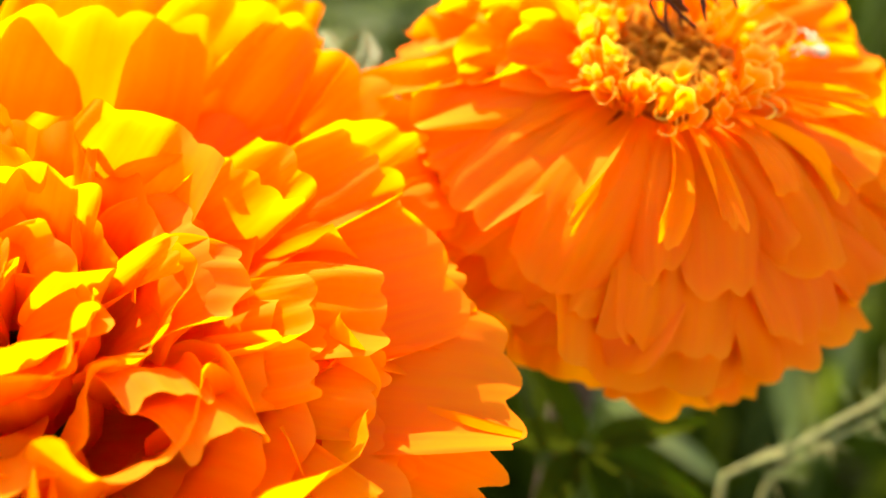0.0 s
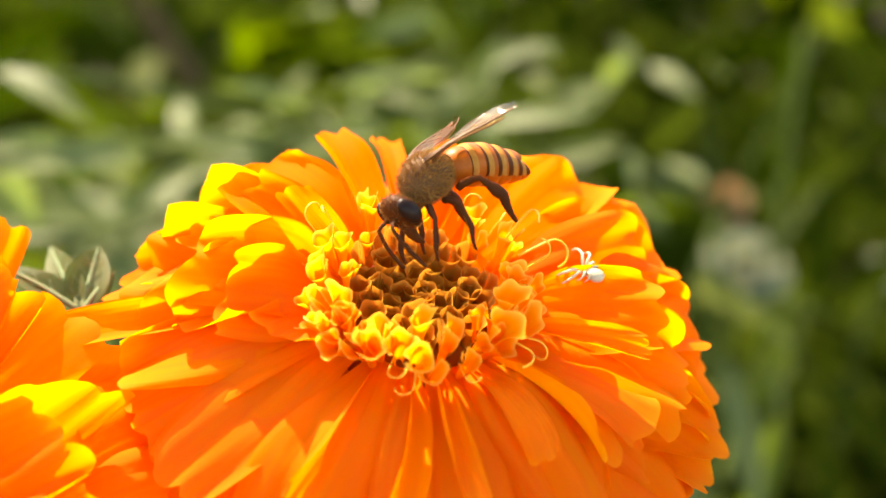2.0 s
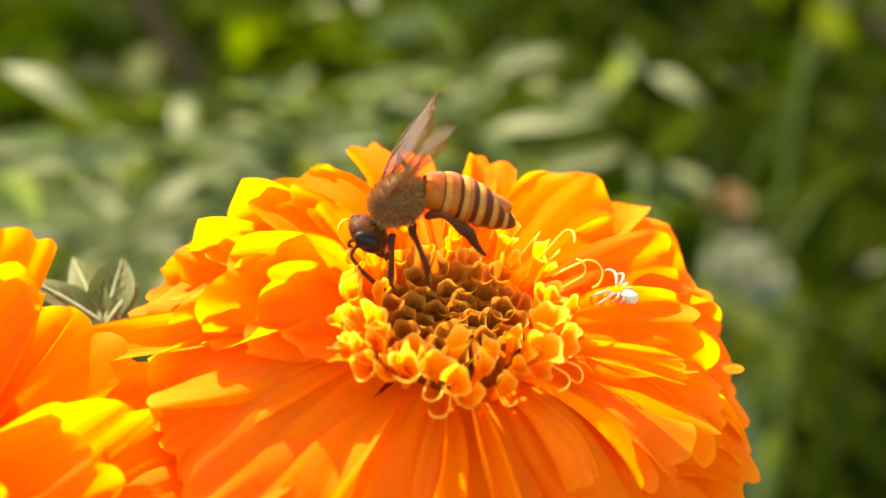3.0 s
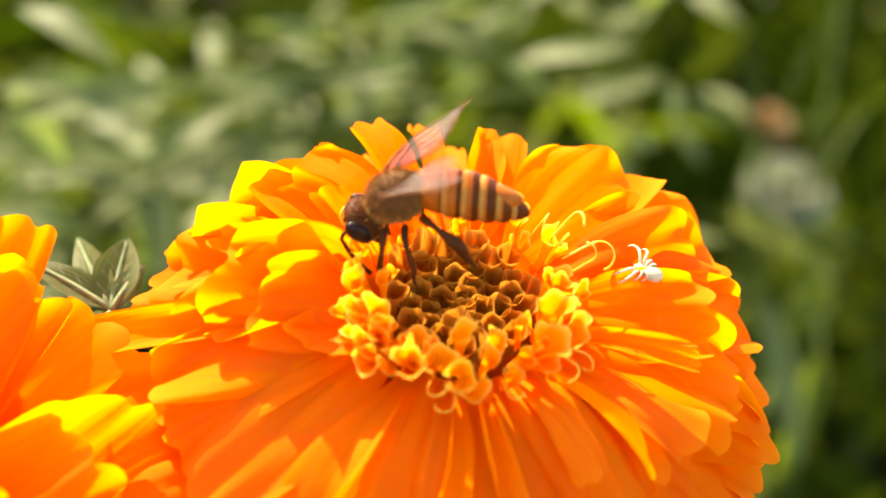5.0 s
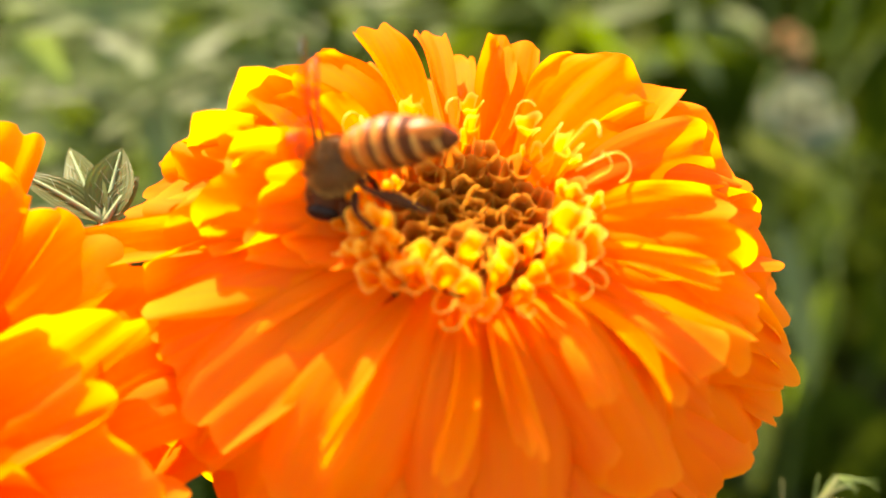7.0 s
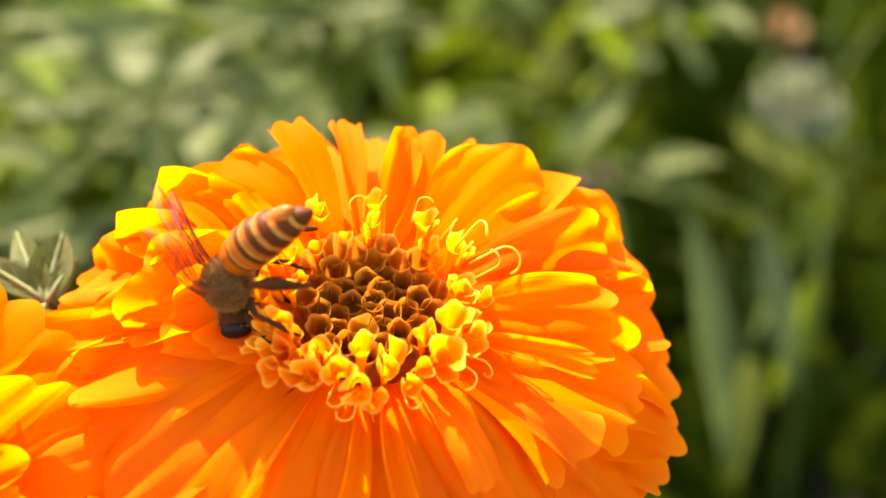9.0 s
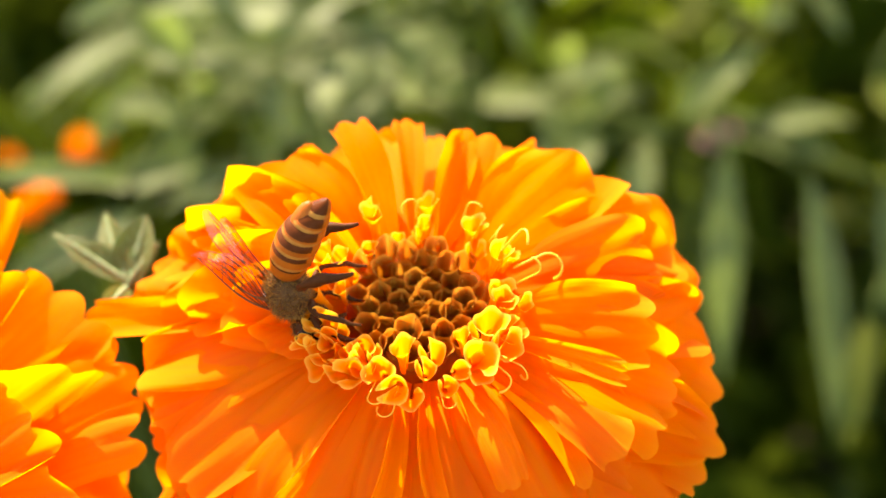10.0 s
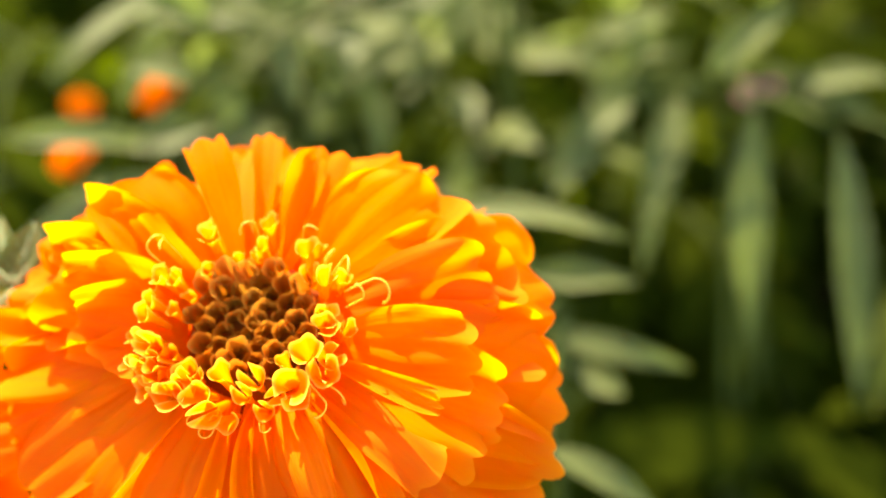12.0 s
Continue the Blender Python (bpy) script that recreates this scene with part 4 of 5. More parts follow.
def thicket(name, count, box, size, material, label, seed):
    """Countless leaves of the bed farther off, as one mesh."""
    rnd = np.random.RandomState(seed)
    lo, hi = np.array(box[0], float), np.array(box[1], float)
    verts, faces = [], []
    stencil = np.array([(0, 0, 0), (0.3, -0.14, 0.03), (0.3, 0.14, 0.03), (0.33, 0, 0), (0.65, -0.13, 0), (0.65, 0.13, 0), (0.68, 0, -0.05), (1, 0, -0.14)])
    tris = np.array([(0, 1, 3), (0, 3, 2), (1, 4, 6), (1, 6, 3), (3, 6, 5), (3, 5, 2), (4, 7, 6), (6, 7, 5)])
    for k in range(count):
        p = lo + (hi - lo) * rnd.rand(3)
        a, tilt, roll = rnd.rand() * 6.283, rnd.uniform(-0.9, 0.5), rnd.uniform(-0.8, 0.8)
        m = np.array(Euler((roll, -tilt, a)).to_matrix())
        verts.append((stencil * size * rnd.uniform(0.6, 1.3)) @ m.T + p)
        faces.append(tris + 8 * k)
    me = bpy.data.meshes.new(name)
    me.from_pydata((np.concatenate(verts) * CM).tolist(), [], np.concatenate(faces).tolist())
    layer = me.uv_layers.new(name="UVMap")
    index = np.empty(len(me.loops), int)
    me.loops.foreach_get("vertex_index", index)
    layer.data.foreach_set("uv", (stencil[index % 8][:, :2] + (0, 0.5)).astype(np.float32).ravel())
    me.polygons.foreach_set("use_smooth", [True] * len(me.polygons))
    me.materials.append(material)
    tagged(new(name, me), label, "foliage", kind="stuff")


# the bed's light and dark are painted with a sunlit and a shaded green
thicket("foliage", 2600, ((-45, 26, -30), (45, 75, -9)), 5.0, LEAF_SHADED, "dense dark green leaves of the bed behind, shade put into their colour", 1)
thicket("foliage", 700, ((-30, 12, -30), (8, 30, -15)), 4.5, LEAF_SHADED, "low green leaves between the plants, coloured dark as in shade", 2)
thicket("foliage", 300, ((-40, 36, -22), (45, 75, -4)), 5.0, LEAF_SUNLIT, "leaves of the bed behind, sunlight put into their yellow-green", 4)
thicket("foliage", 300, ((-12, 20, -24), (4, 34, -9.5)), 3.4, LEAF_MID, "olive green leaves of the plants behind", 6)
thicket("foliage", 200, ((-15, 18, -18), (1.5, 32, -6)), 2.2, LEAF_SUNLIT, "leaves among the plants behind, coloured yellow-green as if sunlit", 7)
thicket("foliage", 110, ((-10, 13, -10), (-1, 19, -5.2)), 1.9, LEAF, "pale green leaflets of the nearer plants", 8)
thicket("foliage", 40, ((-4, 15, -6), (5, 21, -3.2)), 1.4, LEAF, "pale green leaflets at the tops of the plants", 10)
thicket("foliage", 900, ((-90, 70, -30), (90, 130, 10)), 9.0, LEAF_SHADED, "far green shrubs at the edge of the bed", 3)
thicket("foliage", 900, ((-90, 60, -26), (90, 110, 14)), 8.0, LEAF_SUNLIT, "far shrubs at the edge of the bed, sunlight put into their yellow-green", 9)


# ---- leaf between the two blooms ----
near = garden_plant((-2.75, 1.7, -2.4), "young marigold shoot with pale-veined grey-green leaflets")
leaflet(near, (-2.57, 0.56, 0.19), (-3.18, 0.74, 0.56), 0.24, LEAF, veined=True)
leaflet(near, (-2.57, 0.57, 0.19), (-2.90, 0.98, 0.57), 0.26, LEAF, veined=True)
leaflet(near, (-2.56, 0.57, 0.19), (-2.52, 1.00, 0.53), 0.34, LEAF, veined=True)
leaflet(near, (-2.55, 0.55, 0.19), (-2.38, 0.80, 0.44), 0.20, LEAF, veined=True)
leaflet(near, (-2.56, 0.53, 0.17), (-2.60, 0.16, 0.28), 0.20, LEAF_MID, veined=True)
# dark leaves on the stalk under the orange bloom, shade painted into them
under = garden_plant((-0.5, 1.6, -5.2), "dark green marigold leaves beneath the orange bloom, shade put into their colour")
leaflet(under, (-0.48, 0.45, -3.08), (-1.10, 0.90, -2.20), 0.36, LEAF_SHADED)
leaflet(under, (-0.48, 0.41, -3.08), (0.65, 0.15, -3.35), 0.42, LEAF_SHADED)
leaflet(under, (-0.50, 0.41, -3.08), (-1.35, 0.50, -2.90), 0.34, LEAF_SHADED)
leaflet(under, (-0.50, 0.38, -3.08), (-0.95, -0.20, -3.60), 0.38, LEAF_SHADED)
leaflet(under, (-0.46, 0.41, -3.08), (0.55, 0.55, -2.75), 0.36, LEAF_SHADED)
leaflet(under, (-0.46, 0.38, -3.08), (-0.10, -0.15, -3.60), 0.36, LEAF_SHADED)
leaflet(under, (-1.30, 0.60, -2.10), (-1.75, 0.20, -1.95), 0.40, LEAF)


# ---- dry grass beside the bloom ----
STRAW = solid("dry_grass", (0.16, 0.16, 0.05), (0.28, 0.27, 0.10), 700, 0.6, 0.2, 0.00005)
NEEDLE = solid("green_needles", (0.10, 0.14, 0.03), (0.16, 0.20, 0.05), 700, 0.6, 0.2, 0.00005)
grass = new("grass_tuft")
grass.location = (0.004, 0.02, -0.30)
tagged(grass, "thin dry grass stalks with fine green needle leaves", "grass")
rng = random.Random(9)
for points in (((0.0, -1.5, -0.3), (0.2, -1.3, 20.0), (0.47, -1.2, 26.4), (1.15, -1.08, 26.72), (1.72, -0.97, 27.1), (2.09, -0.87, 27.41), (2.27, -0.76, 27.67)),
               ((0.3, -1.5, -0.3), (0.4, -1.4, 20.0), (0.82, -1.25, 26.4), (1.63, -1.06, 26.92), (2.09, -1.03, 27.16), (2.55, -1.03, 27.39))):
    p = np.array(points)
    line = np.stack([np.interp(np.linspace(0, 1, 30), np.linspace(0, 1, len(p)) ** 0.6, p[:, c]) for c in range(3)], -1)
    stalk = part("stalk", tube("stalk", line, [0.040, 0.030, 0.016], sides=6), STRAW, grass)
    for k in range(60):
        a = line[rng.randrange(12, 30)]
        go = np.array([rng.uniform(-0.1, 0.55), rng.uniform(-0.3, 0.3), rng.uniform(-0.2, 0.35)])
        part("needle", tube("needle", bend(a, a + go * 0.6 + (0, 0, 0.08), a + go, 5), [0.011, 0.003], sides=4), NEEDLE if k % 3 else STRAW, stalk)

dry = new("dry_stem", tube("dry_stem", np.array([(-9.6, 27.4, -3.4), (-8.6, 27.3, -5.0), (-6.5, 26.7, -8.3), (-5.6, 26.5, -14.0), (-5.4, 26.5, -30.3)]), [0.22, 0.3, 0.35], sides=8))
dry.data.materials.append(solid("brown_bark", (0.055, 0.032, 0.012), (0.10, 0.06, 0.024), 300, 0.8, 0.1, 0.0002))
tagged(dry, "dry brown stalk leaning among the plants", "stalk")

# ---- small blooms farther off ----
WHITE = thin_leaf("pale_petal", (0.24, 0.25, 0.15), (0.34, 0.34, 0.22), (1, 1, 0.8), 0.3, rough=0.7, gloss=0.1)
PINK = thin_leaf("pink_petal", (0.50, 0.20, 0.26), (0.62, 0.30, 0.34), (1, 0.8, 0.8), 0.3, rough=0.7, gloss=0.1)
RUSTY = thin_leaf("faded_petal", (0.45, 0.24, 0.12), (0.58, 0.34, 0.18), (1, 0.9, 0.7), 0.3, rough=0.7, gloss=0.1)


def small_bloom(place, wide, material, label, seed):
    """A far bloom: three rows of petals on a thin stalk."""
    ob = new("flower")
    ob.matrix_world = bloom_frame(place, (0.1, -0.5, 0.85))
    tagged(ob, label, "flower", "small far flowers")
    rnd = random.Random(seed)
    for row, (count, r, h) in enumerate(((9, 1.0, -0.1), (7, 0.75, 0.25), (5, 0.4, 0.45))):
        for k in range(count):
            me = petal_mesh(360 / count * (k + 0.4 * row) + rnd.uniform(-9, 9), r * wide, h * wide, 0.7 * wide, rb=0.15 * wide, hb=-0.3 * wide, arch=0.25 * wide, ruffle=0.08, seed=seed * 50 + 10 * row + k, nu=9, nv=9)
            part("petal", me, material, ob)
    foot = ob.matrix_world.inverted() @ Vector((place[0] * CM, (place[1] + 2) * CM, -0.30))
    part("stem", tube("stem", bend((0, 0, -0.2 * wide), (0, 0, -3), np.array(foot) / CM, 12), [0.10, 0.14], sides=6), STEM, ob)


for n, (place, wide, material, label) in enumerate((((6.3, 20.0, -8.8), 0.95, WHITE, "pale cream flower on a thin stalk"), ((6.0, 21.6, -7.9), 0.55, RUSTY, "faded pinkish flower on a thin stalk"), ((9.8, 21.5, -9.5), 0.5, WHITE, "small pale cream flower"),
                                                   ((1.6, 14.1, -7.2), 0.24, PINK, "tiny pink flower among the leaves"), ((1.9, 14.3, -7.2), 0.20, PINK, "tiny pink flower among the leaves"), ((-12.4, 17.7, -10.8), 0.55, PETAL, "small orange marigold far behind"),
                                                   ((-13.9, 16.7, -10.6), 0.4, PETAL, "small orange marigold far behind"), ((-8.65, 9.5, -5.9), 0.26, PETAL, "small orange marigold bud between leaves"), ((-9.2, 9.8, -6.4), 0.30, PETAL, "small orange marigold bud between leaves"))):
    small_bloom(place, wide, material, label, n + 1)

# ---- the honey bee ----
AMBER = solid("bee_amber", (0.30, 0.062, 0.004), (0.44, 0.105, 0.008), 900, 0.42, 0.14, 0.00001)
BROWN = solid("bee_brown", (0.045, 0.012, 0.003), (0.095, 0.026, 0.005), 900, 0.55, 0.06, 0.00002)
HORN = solid("bee_horn", (0.065, 0.013, 0.002), (0.120, 0.027, 0.004), 900, 0.45, 0.06, 0.00001)
BAND = solid("bee_pale_hair_band", (0.36, 0.135, 0.020), (0.50, 0.21, 0.042), 2500, 0.6, 0.08, 0.00004)
BLACK = solid("bee_eye", (0.012, 0.005, 0.003), (0.030, 0.012, 0.006), 1500, 0.35, 0.12, 0.00001)
SKIN = solid("bee_thorax", (0.090, 0.036, 0.012), (0.17, 0.072, 0.022), 1500, 0.6, 0.10, 0.00003)
FUR = solid("bee_fur", (0.27, 0.115, 0.024), (0.42, 0.20, 0.05), 1500, 0.9, 0.03, 0.00005)


def wing_material():
    mat, nodes, links = shader("bee_wing")
    out = nodes.new("ShaderNodeOutputMaterial")
    clear = nodes.new("ShaderNodeBsdfTransparent")
    clear.inputs[0].default_value = (0.90, 0.66, 0.36, 1)
    film = nodes.new("ShaderNodeBsdfGlossy")
    film.inputs["Color"].default_value = (1.0, 0.95, 0.86, 1)
    film.inputs["Roughness"].default_value = 0.24
    ripple = noise_node(nodes, links, 700.0, 2.0)
    bump = nodes.new("ShaderNodeBump")
    bump.inputs["Distance"].default_value = 0.0002
    links.new(ripple.outputs["Fac"], bump.inputs["Height"])
    links.new(bump.outputs[0], film.inputs["Normal"])
    mix = nodes.new("ShaderNodeMixShader")
    mix.inputs[0].default_value = 0.065
    links.new(clear.outputs[0], mix.inputs[1])
    links.new(film.outputs[0], mix.inputs[2])
    links.new(mix.outputs[0], out.inputs[0])
    return mat


WING = wing_material()
WINGVEIN = solid("wing_vein", (0.10, 0.035, 0.01), (0.18, 0.07, 0.02), 900, 0.5, 0.2, 0.00001)


def oval(name, centre, radii, squeeze=0.0, nu=14, nv=18):
    """An egg-shaped mesh; squeeze narrows its front end."""
    a = np.linspace(0.02, math.pi - 0.02, nu)
    b = np.linspace(0, 2 * math.pi, nv, endpoint=False)
    A, B = np.meshgrid(a, b, indexing="ij")
    thin = 1 - squeeze * (0.5 + 0.5 * np.cos(A))
    return sheet(name, np.stack([centre[0] + radii[0] * np.cos(A), centre[1] + radii[1] * np.sin(A) * np.cos(B) * thin, centre[2] + radii[2] * np.sin(A) * np.sin(B) * thin], -1), closed=True)


def fur_mesh(centre, radii, count, length, seed, keep=None):
    """A coat of short tapering hairs on an egg-shaped body."""
    rnd = np.random.RandomState(seed)
    verts, faces = [], []
    while len(faces) < count:
        d = rnd.normal(size=3)
        d /= np.linalg.norm(d)
        if keep and not keep(d):
            continue
        p = np.array(centre) + d * np.array(radii) * 0.98
        go = d + np.array([-0.5, 0, 0]) + rnd.normal(size=3) * 0.25
        go *= length * rnd.uniform(0.6, 1.2) / np.linalg.norm(go)
        side = np.cross(go, rnd.normal(size=3))
        side *= 0.0026 / np.linalg.norm(side)
        k = len(verts)
        verts += [p - side, p + side, p + go]
        faces.append((k, k + 1, k + 2))
    me = bpy.data.meshes.new("fur")
    me.from_pydata((np.array(verts) * CM).tolist(), [], faces)
    me.uv_layers.new(name="UVMap")
    return me


def segment_mesh(k, x0, x1, r0, r1, drop0, drop1):
    """One ring of the abdomen: a pale hair band in front, dark horn behind, amber below."""
    x = np.linspace(0, 1, 8)
    a = np.linspace(0, 2 * math.pi, 28, endpoint=False)
    X, A = np.meshgrid(x, a, indexing="ij")
    r = r0 + (r1 - r0) * X + 0.012 * np.sin(np.pi * X ** 0.7) - 0.012 * (X > 0.99)
    z = r * 0.92 * np.sin(A) + drop0 + (drop1 - drop0) * X
    me = sheet("segment", np.stack([x0 + (x1 - x0) * X, r * np.cos(A), z], -1), closed=True)
    for m in (BAND, HORN, AMBER):
        me.materials.append(m)
    for i, p in enumerate(me.polygons):
        row, col = divmod(i, 28)
        high = math.sin(a[col])
        if high < -0.75:
            p.material_index = 2
        elif row < 2:
            p.material_index = 0 if k else 2
        else:
            p.material_index = 2 if (row < (6, 5, 4, 3, 3, 2)[k]) else 1
    return me


def wing_mesh(length, wide, bulge):
    u = np.linspace(0, 1, 16)
    v = np.linspace(0, 1, 7)
    U, V = np.meshgrid(u, v, indexing="ij")
    fore = wide * 0.22 * np.sin(np.pi * U**0.8) * 0.6
    aft = -wide * (0.06 + bulge * np.sin(np.pi * np.clip(U, 0, 1) ** 1.35) ** 0.8)
    y = fore + (aft - fore) * V
    z = 0.015 * np.sin(5 * U + 3 * V) - 0.03 * U**2
    return sheet("wing", np.stack([U * length, y, z], -1))


def vein_mesh(length, wide, bulge):
    made = []
    for v, end in ((0.0, 0.97), (0.22, 0.95), (0.45, 0.85), (0.7, 0.7), (0.97, 0.8)):
        u = np.linspace(0.02, end, 12)
        fore = wide * 0.22 * np.sin(np.pi * u**0.8) * 0.6
        aft = -wide * (0.06 + bulge * np.sin(np.pi * u**1.35) ** 0.8)
        y = fore + (aft - fore) * v
        made.append(tube("vein", np.stack([u * length, y, 0.015 * np.sin(5 * u + 3 * v) - 0.03 * u**2], -1), [0.009 if v == 0 else 0.004, 0.003], sides=4))
    for u in (0.45, 0.62, 0.76):
        fore = wide * 0.22 * math.sin(math.pi * u**0.8) * 0.6
        aft = -wide * (0.06 + bulge * math.sin(math.pi * u**1.35) ** 0.8)
        w = np.linspace(0.02, 0.75, 6)
        made.append(tube("vein", np.stack([u * length + 0.03 * w, fore + (aft - fore) * w, 0.015 * np.sin(5 * u + 3 * w) - 0.03 * u**2], -1), [0.003, 0.0025], sides=4))
    return joined("veins", made)


BODY = 1.05
bee = new("honey_bee")
parts_before = set(bpy.data.meshes)
tagged(bee, "honey bee with amber and dark brown striped abdomen", "bee")
part("thorax", oval("thorax", (0, 0, 0), (0.182, 0.142, 0.145)), SKIN, bee, "brown furry thorax")
part("fur", fur_mesh((0, 0, 0), (0.182, 0.142, 0.145), 3600, 0.034, 3), FUR, bee, "short tan hairs on the thorax")
head = part("head", oval("head", (0.275, 0, -0.045), (0.085, 0.140, 0.130)), BROWN, bee)
part("fur", fur_mesh((0.275, 0, -0.045), (0.085, 0.140, 0.130), 420, 0.028, 4, lambda d: abs(d[1]) < 0.6), FUR, head)
part("snout", tube("snout", bend((0.31, 0, -0.12), (0.36, 0, -0.20), (0.33, 0, -0.27), 6), [0.05, 0.03, 0.012], sides=8), BROWN, head)
abdomen = part("abdomen", oval("abdomen", (-0.42, 0, -0.05), (0.30, 0.10, 0.10)), AMBER, bee)
edges_x = (-0.16, -0.27, -0.38, -0.48, -0.575, -0.665, -0.765)
edges_r = (0.092, 0.130, 0.139, 0.132, 0.112, 0.078, 0.012)
for k in range(6):
    part("segment", segment_mesh(k, edges_x[k], edges_x[k + 1] - 0.006, edges_r[k], edges_r[k + 1] + 0.005, -0.02 - 0.010 * k * k * 0.35, -0.02 - 0.010 * (k + 1) ** 2 * 0.35), None, abdomen)
wings = []
for side in (1, -1):
    part("eye", oval("eye", (0.285, 0.115 * side, -0.035), (0.058, 0.042, 0.095)), BLACK, head, "glossy black eye")
    scape = part("antenna", tube("antenna", np.concatenate([bend((0.34, 0.04 * side, -0.03), (0.40, 0.06 * side, 0.0), (0.43, 0.08 * side, -0.02), 5), bend((0.44, 0.085 * side, -0.05), (0.48, 0.11 * side, -0.14), (0.49, 0.12 * side, -0.30), 8)]), [0.013, 0.012, 0.014, 0.013], sides=7), BROWN, head)
    for knees in (((0.13, 0.09, -0.13), (0.20, 0.20, -0.20), (0.30, 0.22, -0.34), (0.34, 0.20, -0.46)), ((0.02, 0.10, -0.15), (0.02, 0.26, -0.20), (0.06, 0.31, -0.38), (0.12, 0.32, -0.52)), ((-0.10, 0.10, -0.14), (-0.22, 0.24, -0.14), (-0.30, 0.28, -0.34), (-0.30, 0.27, -0.56))):
        p = np.array(knees) * (1, side, 1)
        p[1:] = p[0] + (p[1:] - p[0]) * 0.82
        hind = knees[0][0] < 0
        line = np.concatenate([bend(p[0], (p[0] + p[1]) / 2 + (0, 0, 0.03), p[1], 5), bend(p[1], (p[1] + p[2]) / 2, p[2], 6)[1:], bend(p[2], (p[2] + p[3]) / 2 + (0.02, 0, 0), p[3], 5)[1:]])
        part("leg", tube("leg", line, [0.024, 0.028, 0.017, 0.022, 0.042, 0.036, 0.022, 0.012] if hind else [0.022, 0.024, 0.014, 0.018, 0.020, 0.012, 0.008], sides=8), BROWN, bee)
    for length, wide, bulge, hinge in ((0.66, 0.22, 0.78, (0.03, 0.11 * side, 0.11)), (0.50, 0.20, 0.85, (-0.04, 0.11 * side, 0.10))):
        me = wing_mesh(length, wide, bulge)
        veins = vein_mesh(length, wide, bulge)
        if side > 0:
            for m in (me, veins):
                m.transform(Matrix.Diagonal((1, -1, 1, 1)))
        wing = part("wing", me, WING, bee, "clear amber-tinted wing")
        tagged(part("vein", veins, WINGVEIN, wing, "thin brown wing veins"), kind="stuff")
        wings.append((wing, hinge, side, 1.0 if length > 0.6 else 1.25))

for me in set(bpy.data.meshes) - parts_before:
    me.transform(Matrix.Scale(BODY, 4))

# ---- the crab spider ----
PALE = solid("spider_pale", (0.45, 0.37, 0.22), (0.60, 0.50, 0.32), 1500, 0.5, 0.2, 0.00003)
spider = new("crab_spider")
parts_before = set(bpy.data.meshes)
tagged(spider, "small white crab spider sitting on a petal", "spider")
part("abdomen", oval("abdomen", (-0.09, 0, 0.02), (0.11, 0.095, 0.075), 0.3), PALE, spider)
part("head", oval("head", (0.05, 0, 0.0), (0.065, 0.06, 0.045)), PALE, spider)
for k in range(8):
    side = 1 if k % 2 else -1
    j = k // 2
    reach = (0.26, 0.24, 0.13, 0.13)[j]
    turn = (55, 80, 110, 140)[j]
    way = np.array([math.cos(radians(turn)), side * math.sin(radians(turn)), 0])
    foot0 = np.array([0.06 - 0.025 * j, 0.03 * side, 0.0])
    part("leg", tube("leg", np.concatenate([bend(foot0, foot0 + way * reach * 0.3 + (0, 0, 0.10), foot0 + way * reach * 0.6 + (0, 0, 0.07), 5), bend(foot0 + way * reach * 0.6 + (0, 0, 0.07), foot0 + way * reach + (0.03, 0, 0.03), foot0 + way * reach * 0.95 + (0.09, 0, -0.05), 5)[1:]]), [0.018, 0.015, 0.007], sides=6), PALE, spider)
for me in set(bpy.data.meshes) - parts_before:
    me.transform(Matrix.Scale(0.62, 4))


def stance(x, y, z, fx, fy, fz, ux, uy, uz):
    """A pose in centimetres whose x points along f and whose z points along u."""
    f = Vector((fx, fy, fz)).normalized()
    side = Vector((ux, uy, uz)).cross(f).normalized()
    return Matrix.Translation(Vector((x, y, z)) * CM) @ Matrix((f, side, f.cross(side))).transposed().to_4x4()


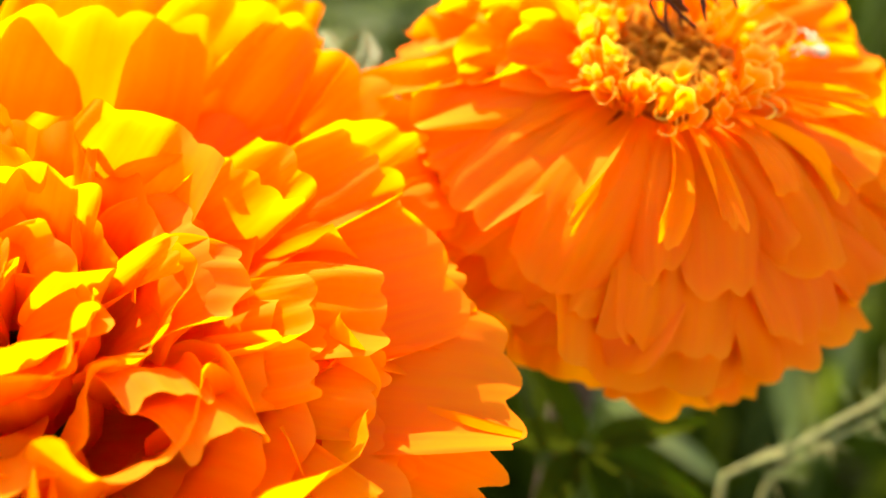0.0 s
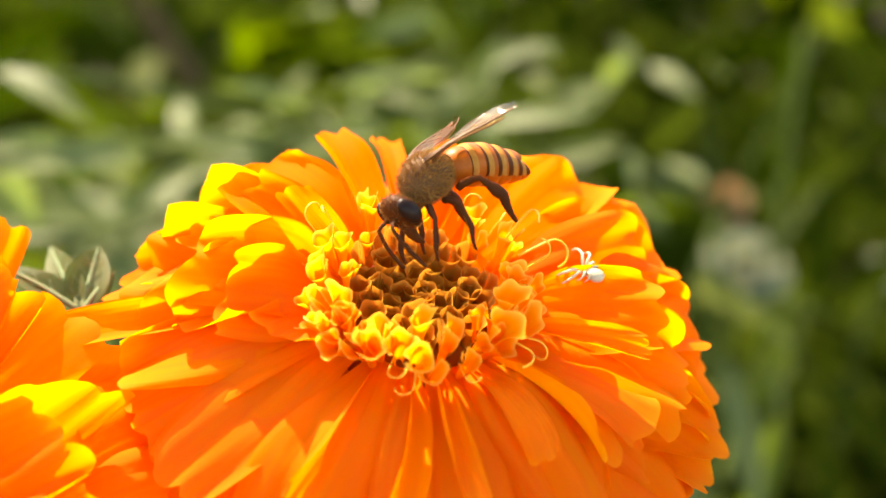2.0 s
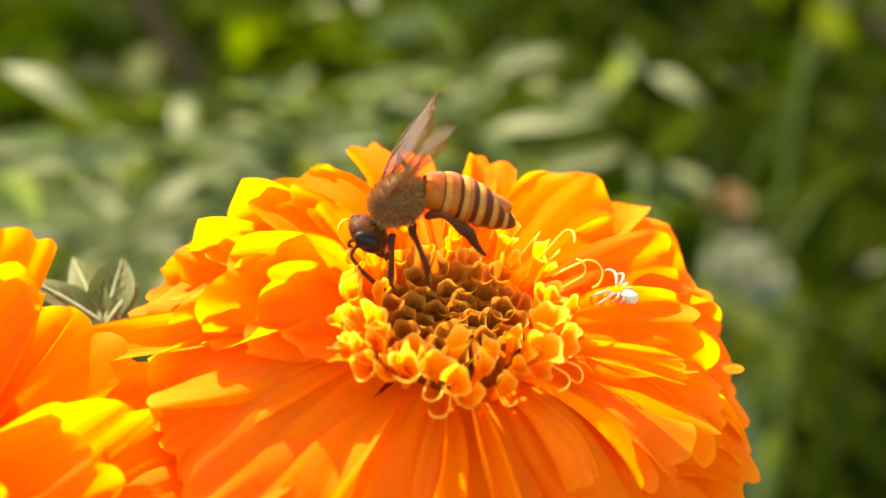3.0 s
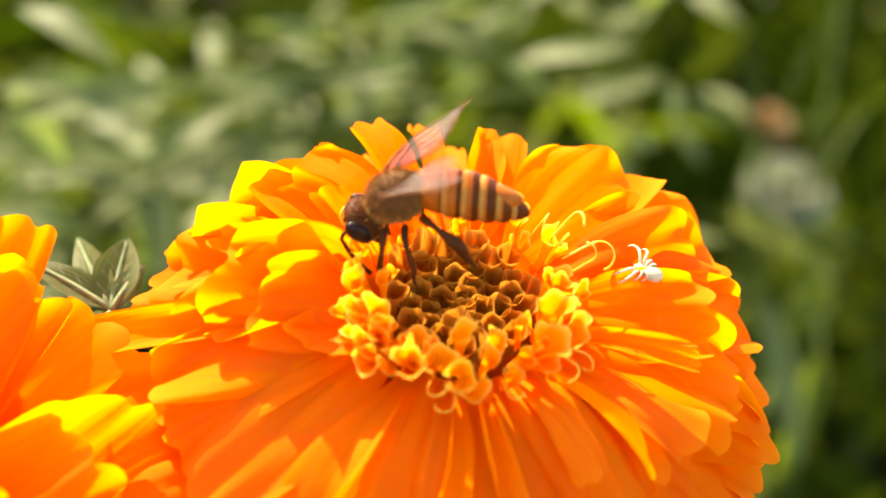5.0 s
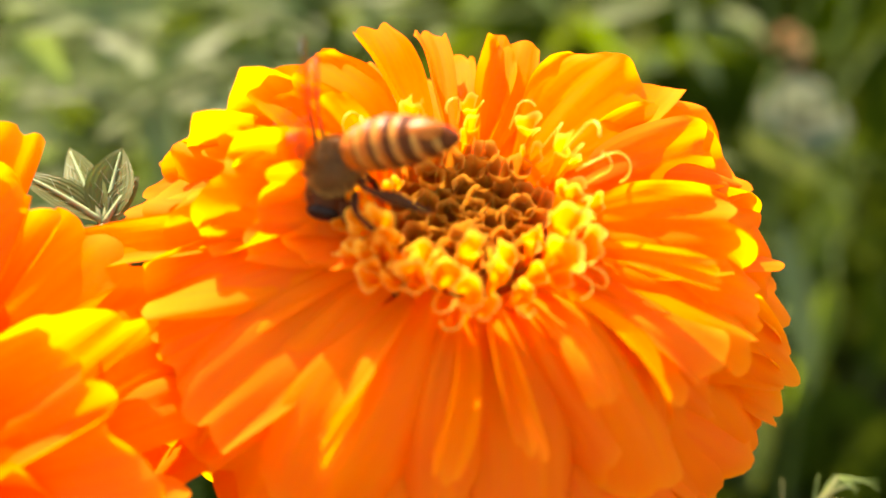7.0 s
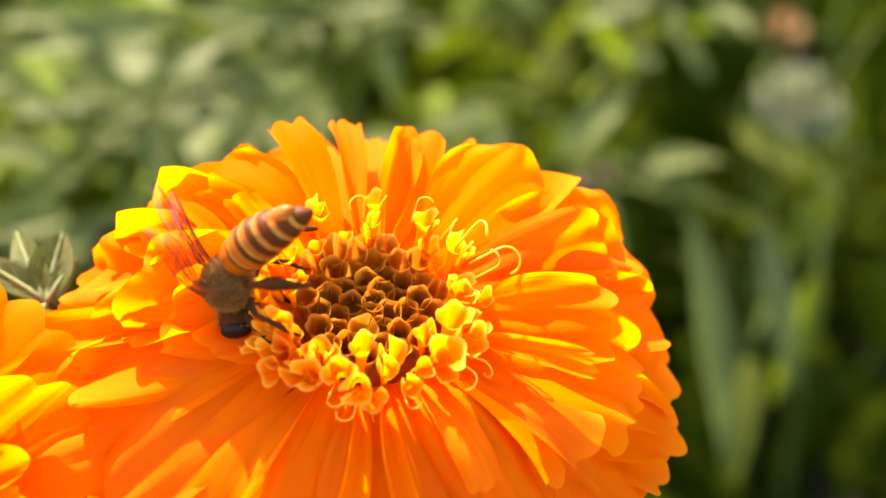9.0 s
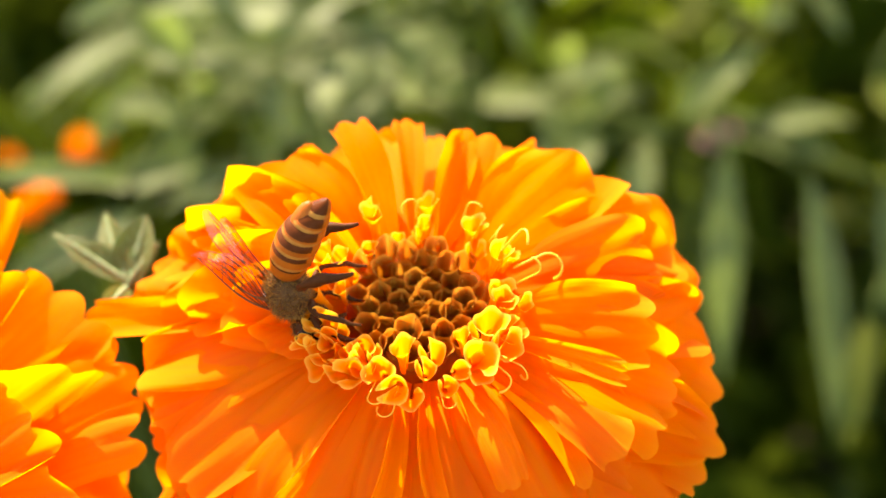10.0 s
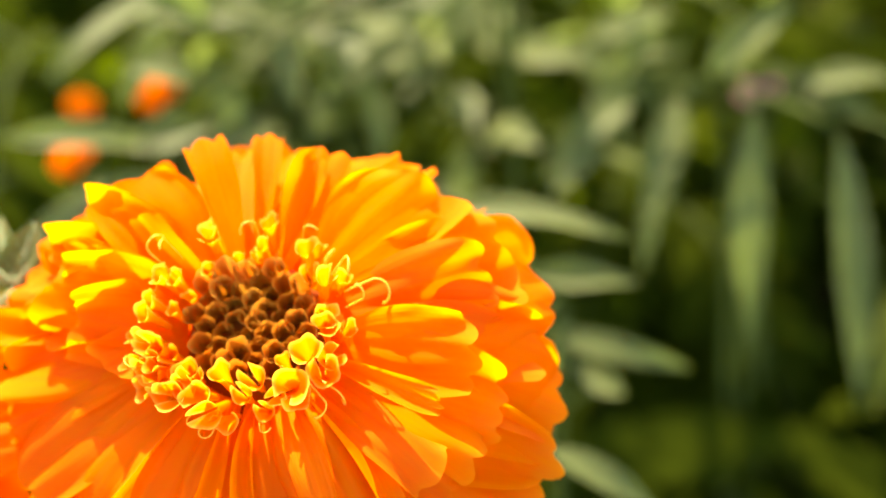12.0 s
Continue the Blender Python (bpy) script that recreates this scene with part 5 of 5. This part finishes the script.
BEE_ROWS = [
    (0, stance(-0.15, -0.01, 1.50, -0.61, -0.72, -0.32, -0.59, 0.15, 0.79)),
    (0.5, stance(-0.15, -0.01, 1.50, -0.61, -0.72, -0.32, -0.59, 0.15, 0.79)),
    (1, stance(-0.15, -0.01, 1.50, -0.61, -0.72, -0.32, -0.59, 0.15, 0.79)),
    (1.5, stance(-0.15, 0.07, 1.50, -0.70, -0.66, -0.29, -0.50, 0.15, 0.85)),
    (2, stance(-0.15, 0.06, 1.48, -0.67, -0.69, -0.28, -0.49, 0.12, 0.86)),
    (2.5, stance(-0.11, 0.16, 1.48, -0.92, 0.39, -0.07, -0.14, -0.17, 0.98)),
    (3, stance(-0.54, 0.02, 1.46, -0.82, -0.13, -0.55, -0.54, -0.13, 0.83)),
    (3.2, stance(-0.54, 0.02, 1.46, -0.82, -0.13, -0.55, -0.54, -0.13, 0.83)),
    (4.8, stance(-0.56, -0.06, 1.44, -0.87, 0.16, -0.46, -0.48, -0.23, 0.84)),
    (5, stance(-0.56, -0.06, 1.44, -0.87, 0.16, -0.46, -0.48, -0.23, 0.84)),
    (5.5, stance(-0.43, -0.01, 1.41, -0.66, -0.73, -0.19, -0.06, -0.21, 0.98)),
    (5.75, stance(-0.72, -0.18, 1.34, -0.58, -0.52, -0.62, -0.55, -0.28, 0.79)),
    (6, stance(-0.96, -0.29, 1.20, -0.53, -0.15, -0.83, -0.64, -0.57, 0.51)),
    (6.5, stance(-0.91, -0.32, 1.17, -0.45, 0.40, -0.80, -0.89, -0.10, 0.45)),
    (6.7, stance(-0.91, -0.32, 1.17, -0.45, 0.40, -0.80, -0.89, -0.10, 0.45)),
    (8.3, stance(-0.93, -0.28, 1.16, -0.51, 0.29, -0.81, -0.85, -0.03, 0.52)),
    (8.5, stance(-0.93, -0.28, 1.16, -0.51, 0.29, -0.81, -0.85, -0.03, 0.52)),
    (9, stance(-0.99, -0.32, 1.07, -0.15, 0.11, -0.98, -0.99, -0.09, 0.14)),
    (9.5, stance(-0.96, -0.36, 1.02, 0.16, 0.01, -0.99, -0.98, -0.10, -0.16)),
    (10, stance(-0.93, -0.36, 1.02, 0.12, 0.03, -0.99, -0.98, -0.17, -0.12)),
    (10.5, stance(-0.94, -0.32, 1.03, -0.11, -0.05, -0.99, -0.97, -0.19, 0.12)),
    (10.7, stance(-1.08, -0.27, 1.10, -0.56, -0.30, -0.77, -0.80, -0.04, 0.60)),
    (11, stance(-1.36, -0.34, 1.27, -0.85, -0.43, -0.32, -0.33, -0.04, 0.94)),
    (11.3, stance(-1.78, -0.29, 1.18, -0.90, -0.07, -0.44, -0.44, -0.06, 0.90)),
    (11.5, stance(-1.92, -0.59, 0.96, -0.70, -0.13, -0.70, -0.71, 0.08, 0.70)),
    (11.7, stance(-1.81, -0.46, 1.00, -0.79, 0.23, -0.57, -0.46, 0.41, 0.79)),
    (12, stance(-2.73, -0.62, 1.10, -0.86, -0.10, -0.50, -0.48, 0.30, 0.82)),
]
# seconds, how far the wings spread from the body's axis, how far they rise, how far the abdomen lifts, how far the head dips
WING_ROWS = [(0, 20, 4, -22, 22), (0.5, 20, 4, -22, 22), (1, 20, 4, -22, 22), (1.5, 20, 4, -23, 22), (2, 20, 4, -21, 22), (2.5, 22, 12, -28, 0), (3, 18, 24, -46, 22), (3.2, 18, 24, -46, 22), (4.8, 20, 12, -31, 18), (5, 20, 12, -31, 18), (5.5, 48, 22, -27, 10), (5.75, 40, 24, -32, 15), (6, 34, 30, -48, 20), (6.5, 20, 34, -30, 20), (6.7, 20, 34, -30, 20), (8.3, 20, 36, -30, 20), (8.5, 20, 36, -30, 20), (9, 12, 34, -32, 20), (9.5, 12, 32, -37, 20), (10, 12, 30, -26, 20), (10.5, 14, 30, -19, 20), (10.7, 20, 30, -24, 15), (11, 22, 28, -9, 5), (11.3, 26, 40, -3, 10), (11.5, 26, 46, -12, 15), (11.7, 28, 46, -10, 15), (12, 26, 40, -17, 15)]


def on_bloom(az, r, h, facing, up=(0, 0, 1)):
    """A pose on the near marigold, facing a direction given as an azimuth in the bloom's space."""
    m = marigold.matrix_world
    f = around(facing, 1, -0.1)
    side = Vector(up).cross(Vector(f)).normalized()
    local = Matrix((Vector(f), side, Vector(f).cross(side))).transposed().to_4x4()
    return m @ Matrix.Translation(Vector(around(az, r, h)) * CM) @ local


def motions():
    walk(bee, BEE_ROWS)
    waist, neck = pose(-0.0016, 0, -0.0002), pose(0.0019, 0, -0.0002)
    walk(abdomen, [(t, waist @ pose(0, 0, 0, 0, lift, 0) @ waist.inverted()) for t, sweep, rise, lift, dip in WING_ROWS])
    walk(head, [(t, neck @ pose(0, 0, 0, 0, dip, 0) @ neck.inverted()) for t, sweep, rise, lift, dip in WING_ROWS])
    for wing, hinge, side, wider in wings:
        walk(wing, [(t, pose(*(np.array(hinge) * CM * BODY)) @ pose(0, 0, 0, 0, 0, 180 - side * sweep * wider) @ pose(0, 0, 0, side * 5, -rise, 0)) for t, sweep, rise, lift, dip in WING_ROWS])
    # the large bloom sways a little on its stalk
    rest = pompon.matrix_world.copy()
    walk(pompon, [(0, rest), (6.7, rest)] + [(t, pose(x, 0, z) @ rest) for t, x, z in ((8.3, -0.0008, 0.0012), (9.0, -0.0006, 0.0019), (9.5, -0.0019, 0.0014), (10.0, -0.0033, 0.0012), (10.5, -0.0020, 0.0016), (12, -0.0015, 0.0014))])
    walk(spider, [(0, on_bloom(22, 1.10, 0.20, 150)), (3.2, on_bloom(22, 1.08, 0.20, 150)), (5.0, on_bloom(22, 1.15, 0.22, 150)), (5.3, on_bloom(22, 1.20, 0.20, 100)), (5.6, on_bloom(23, 1.27, 0.16, 30)),
                  (6.0, on_bloom(23, 1.45, -0.02, 0)), (6.4, on_bloom(21, 1.55, -0.34, 10)), (12, on_bloom(21, 1.55, -0.38, 10))])


motions()
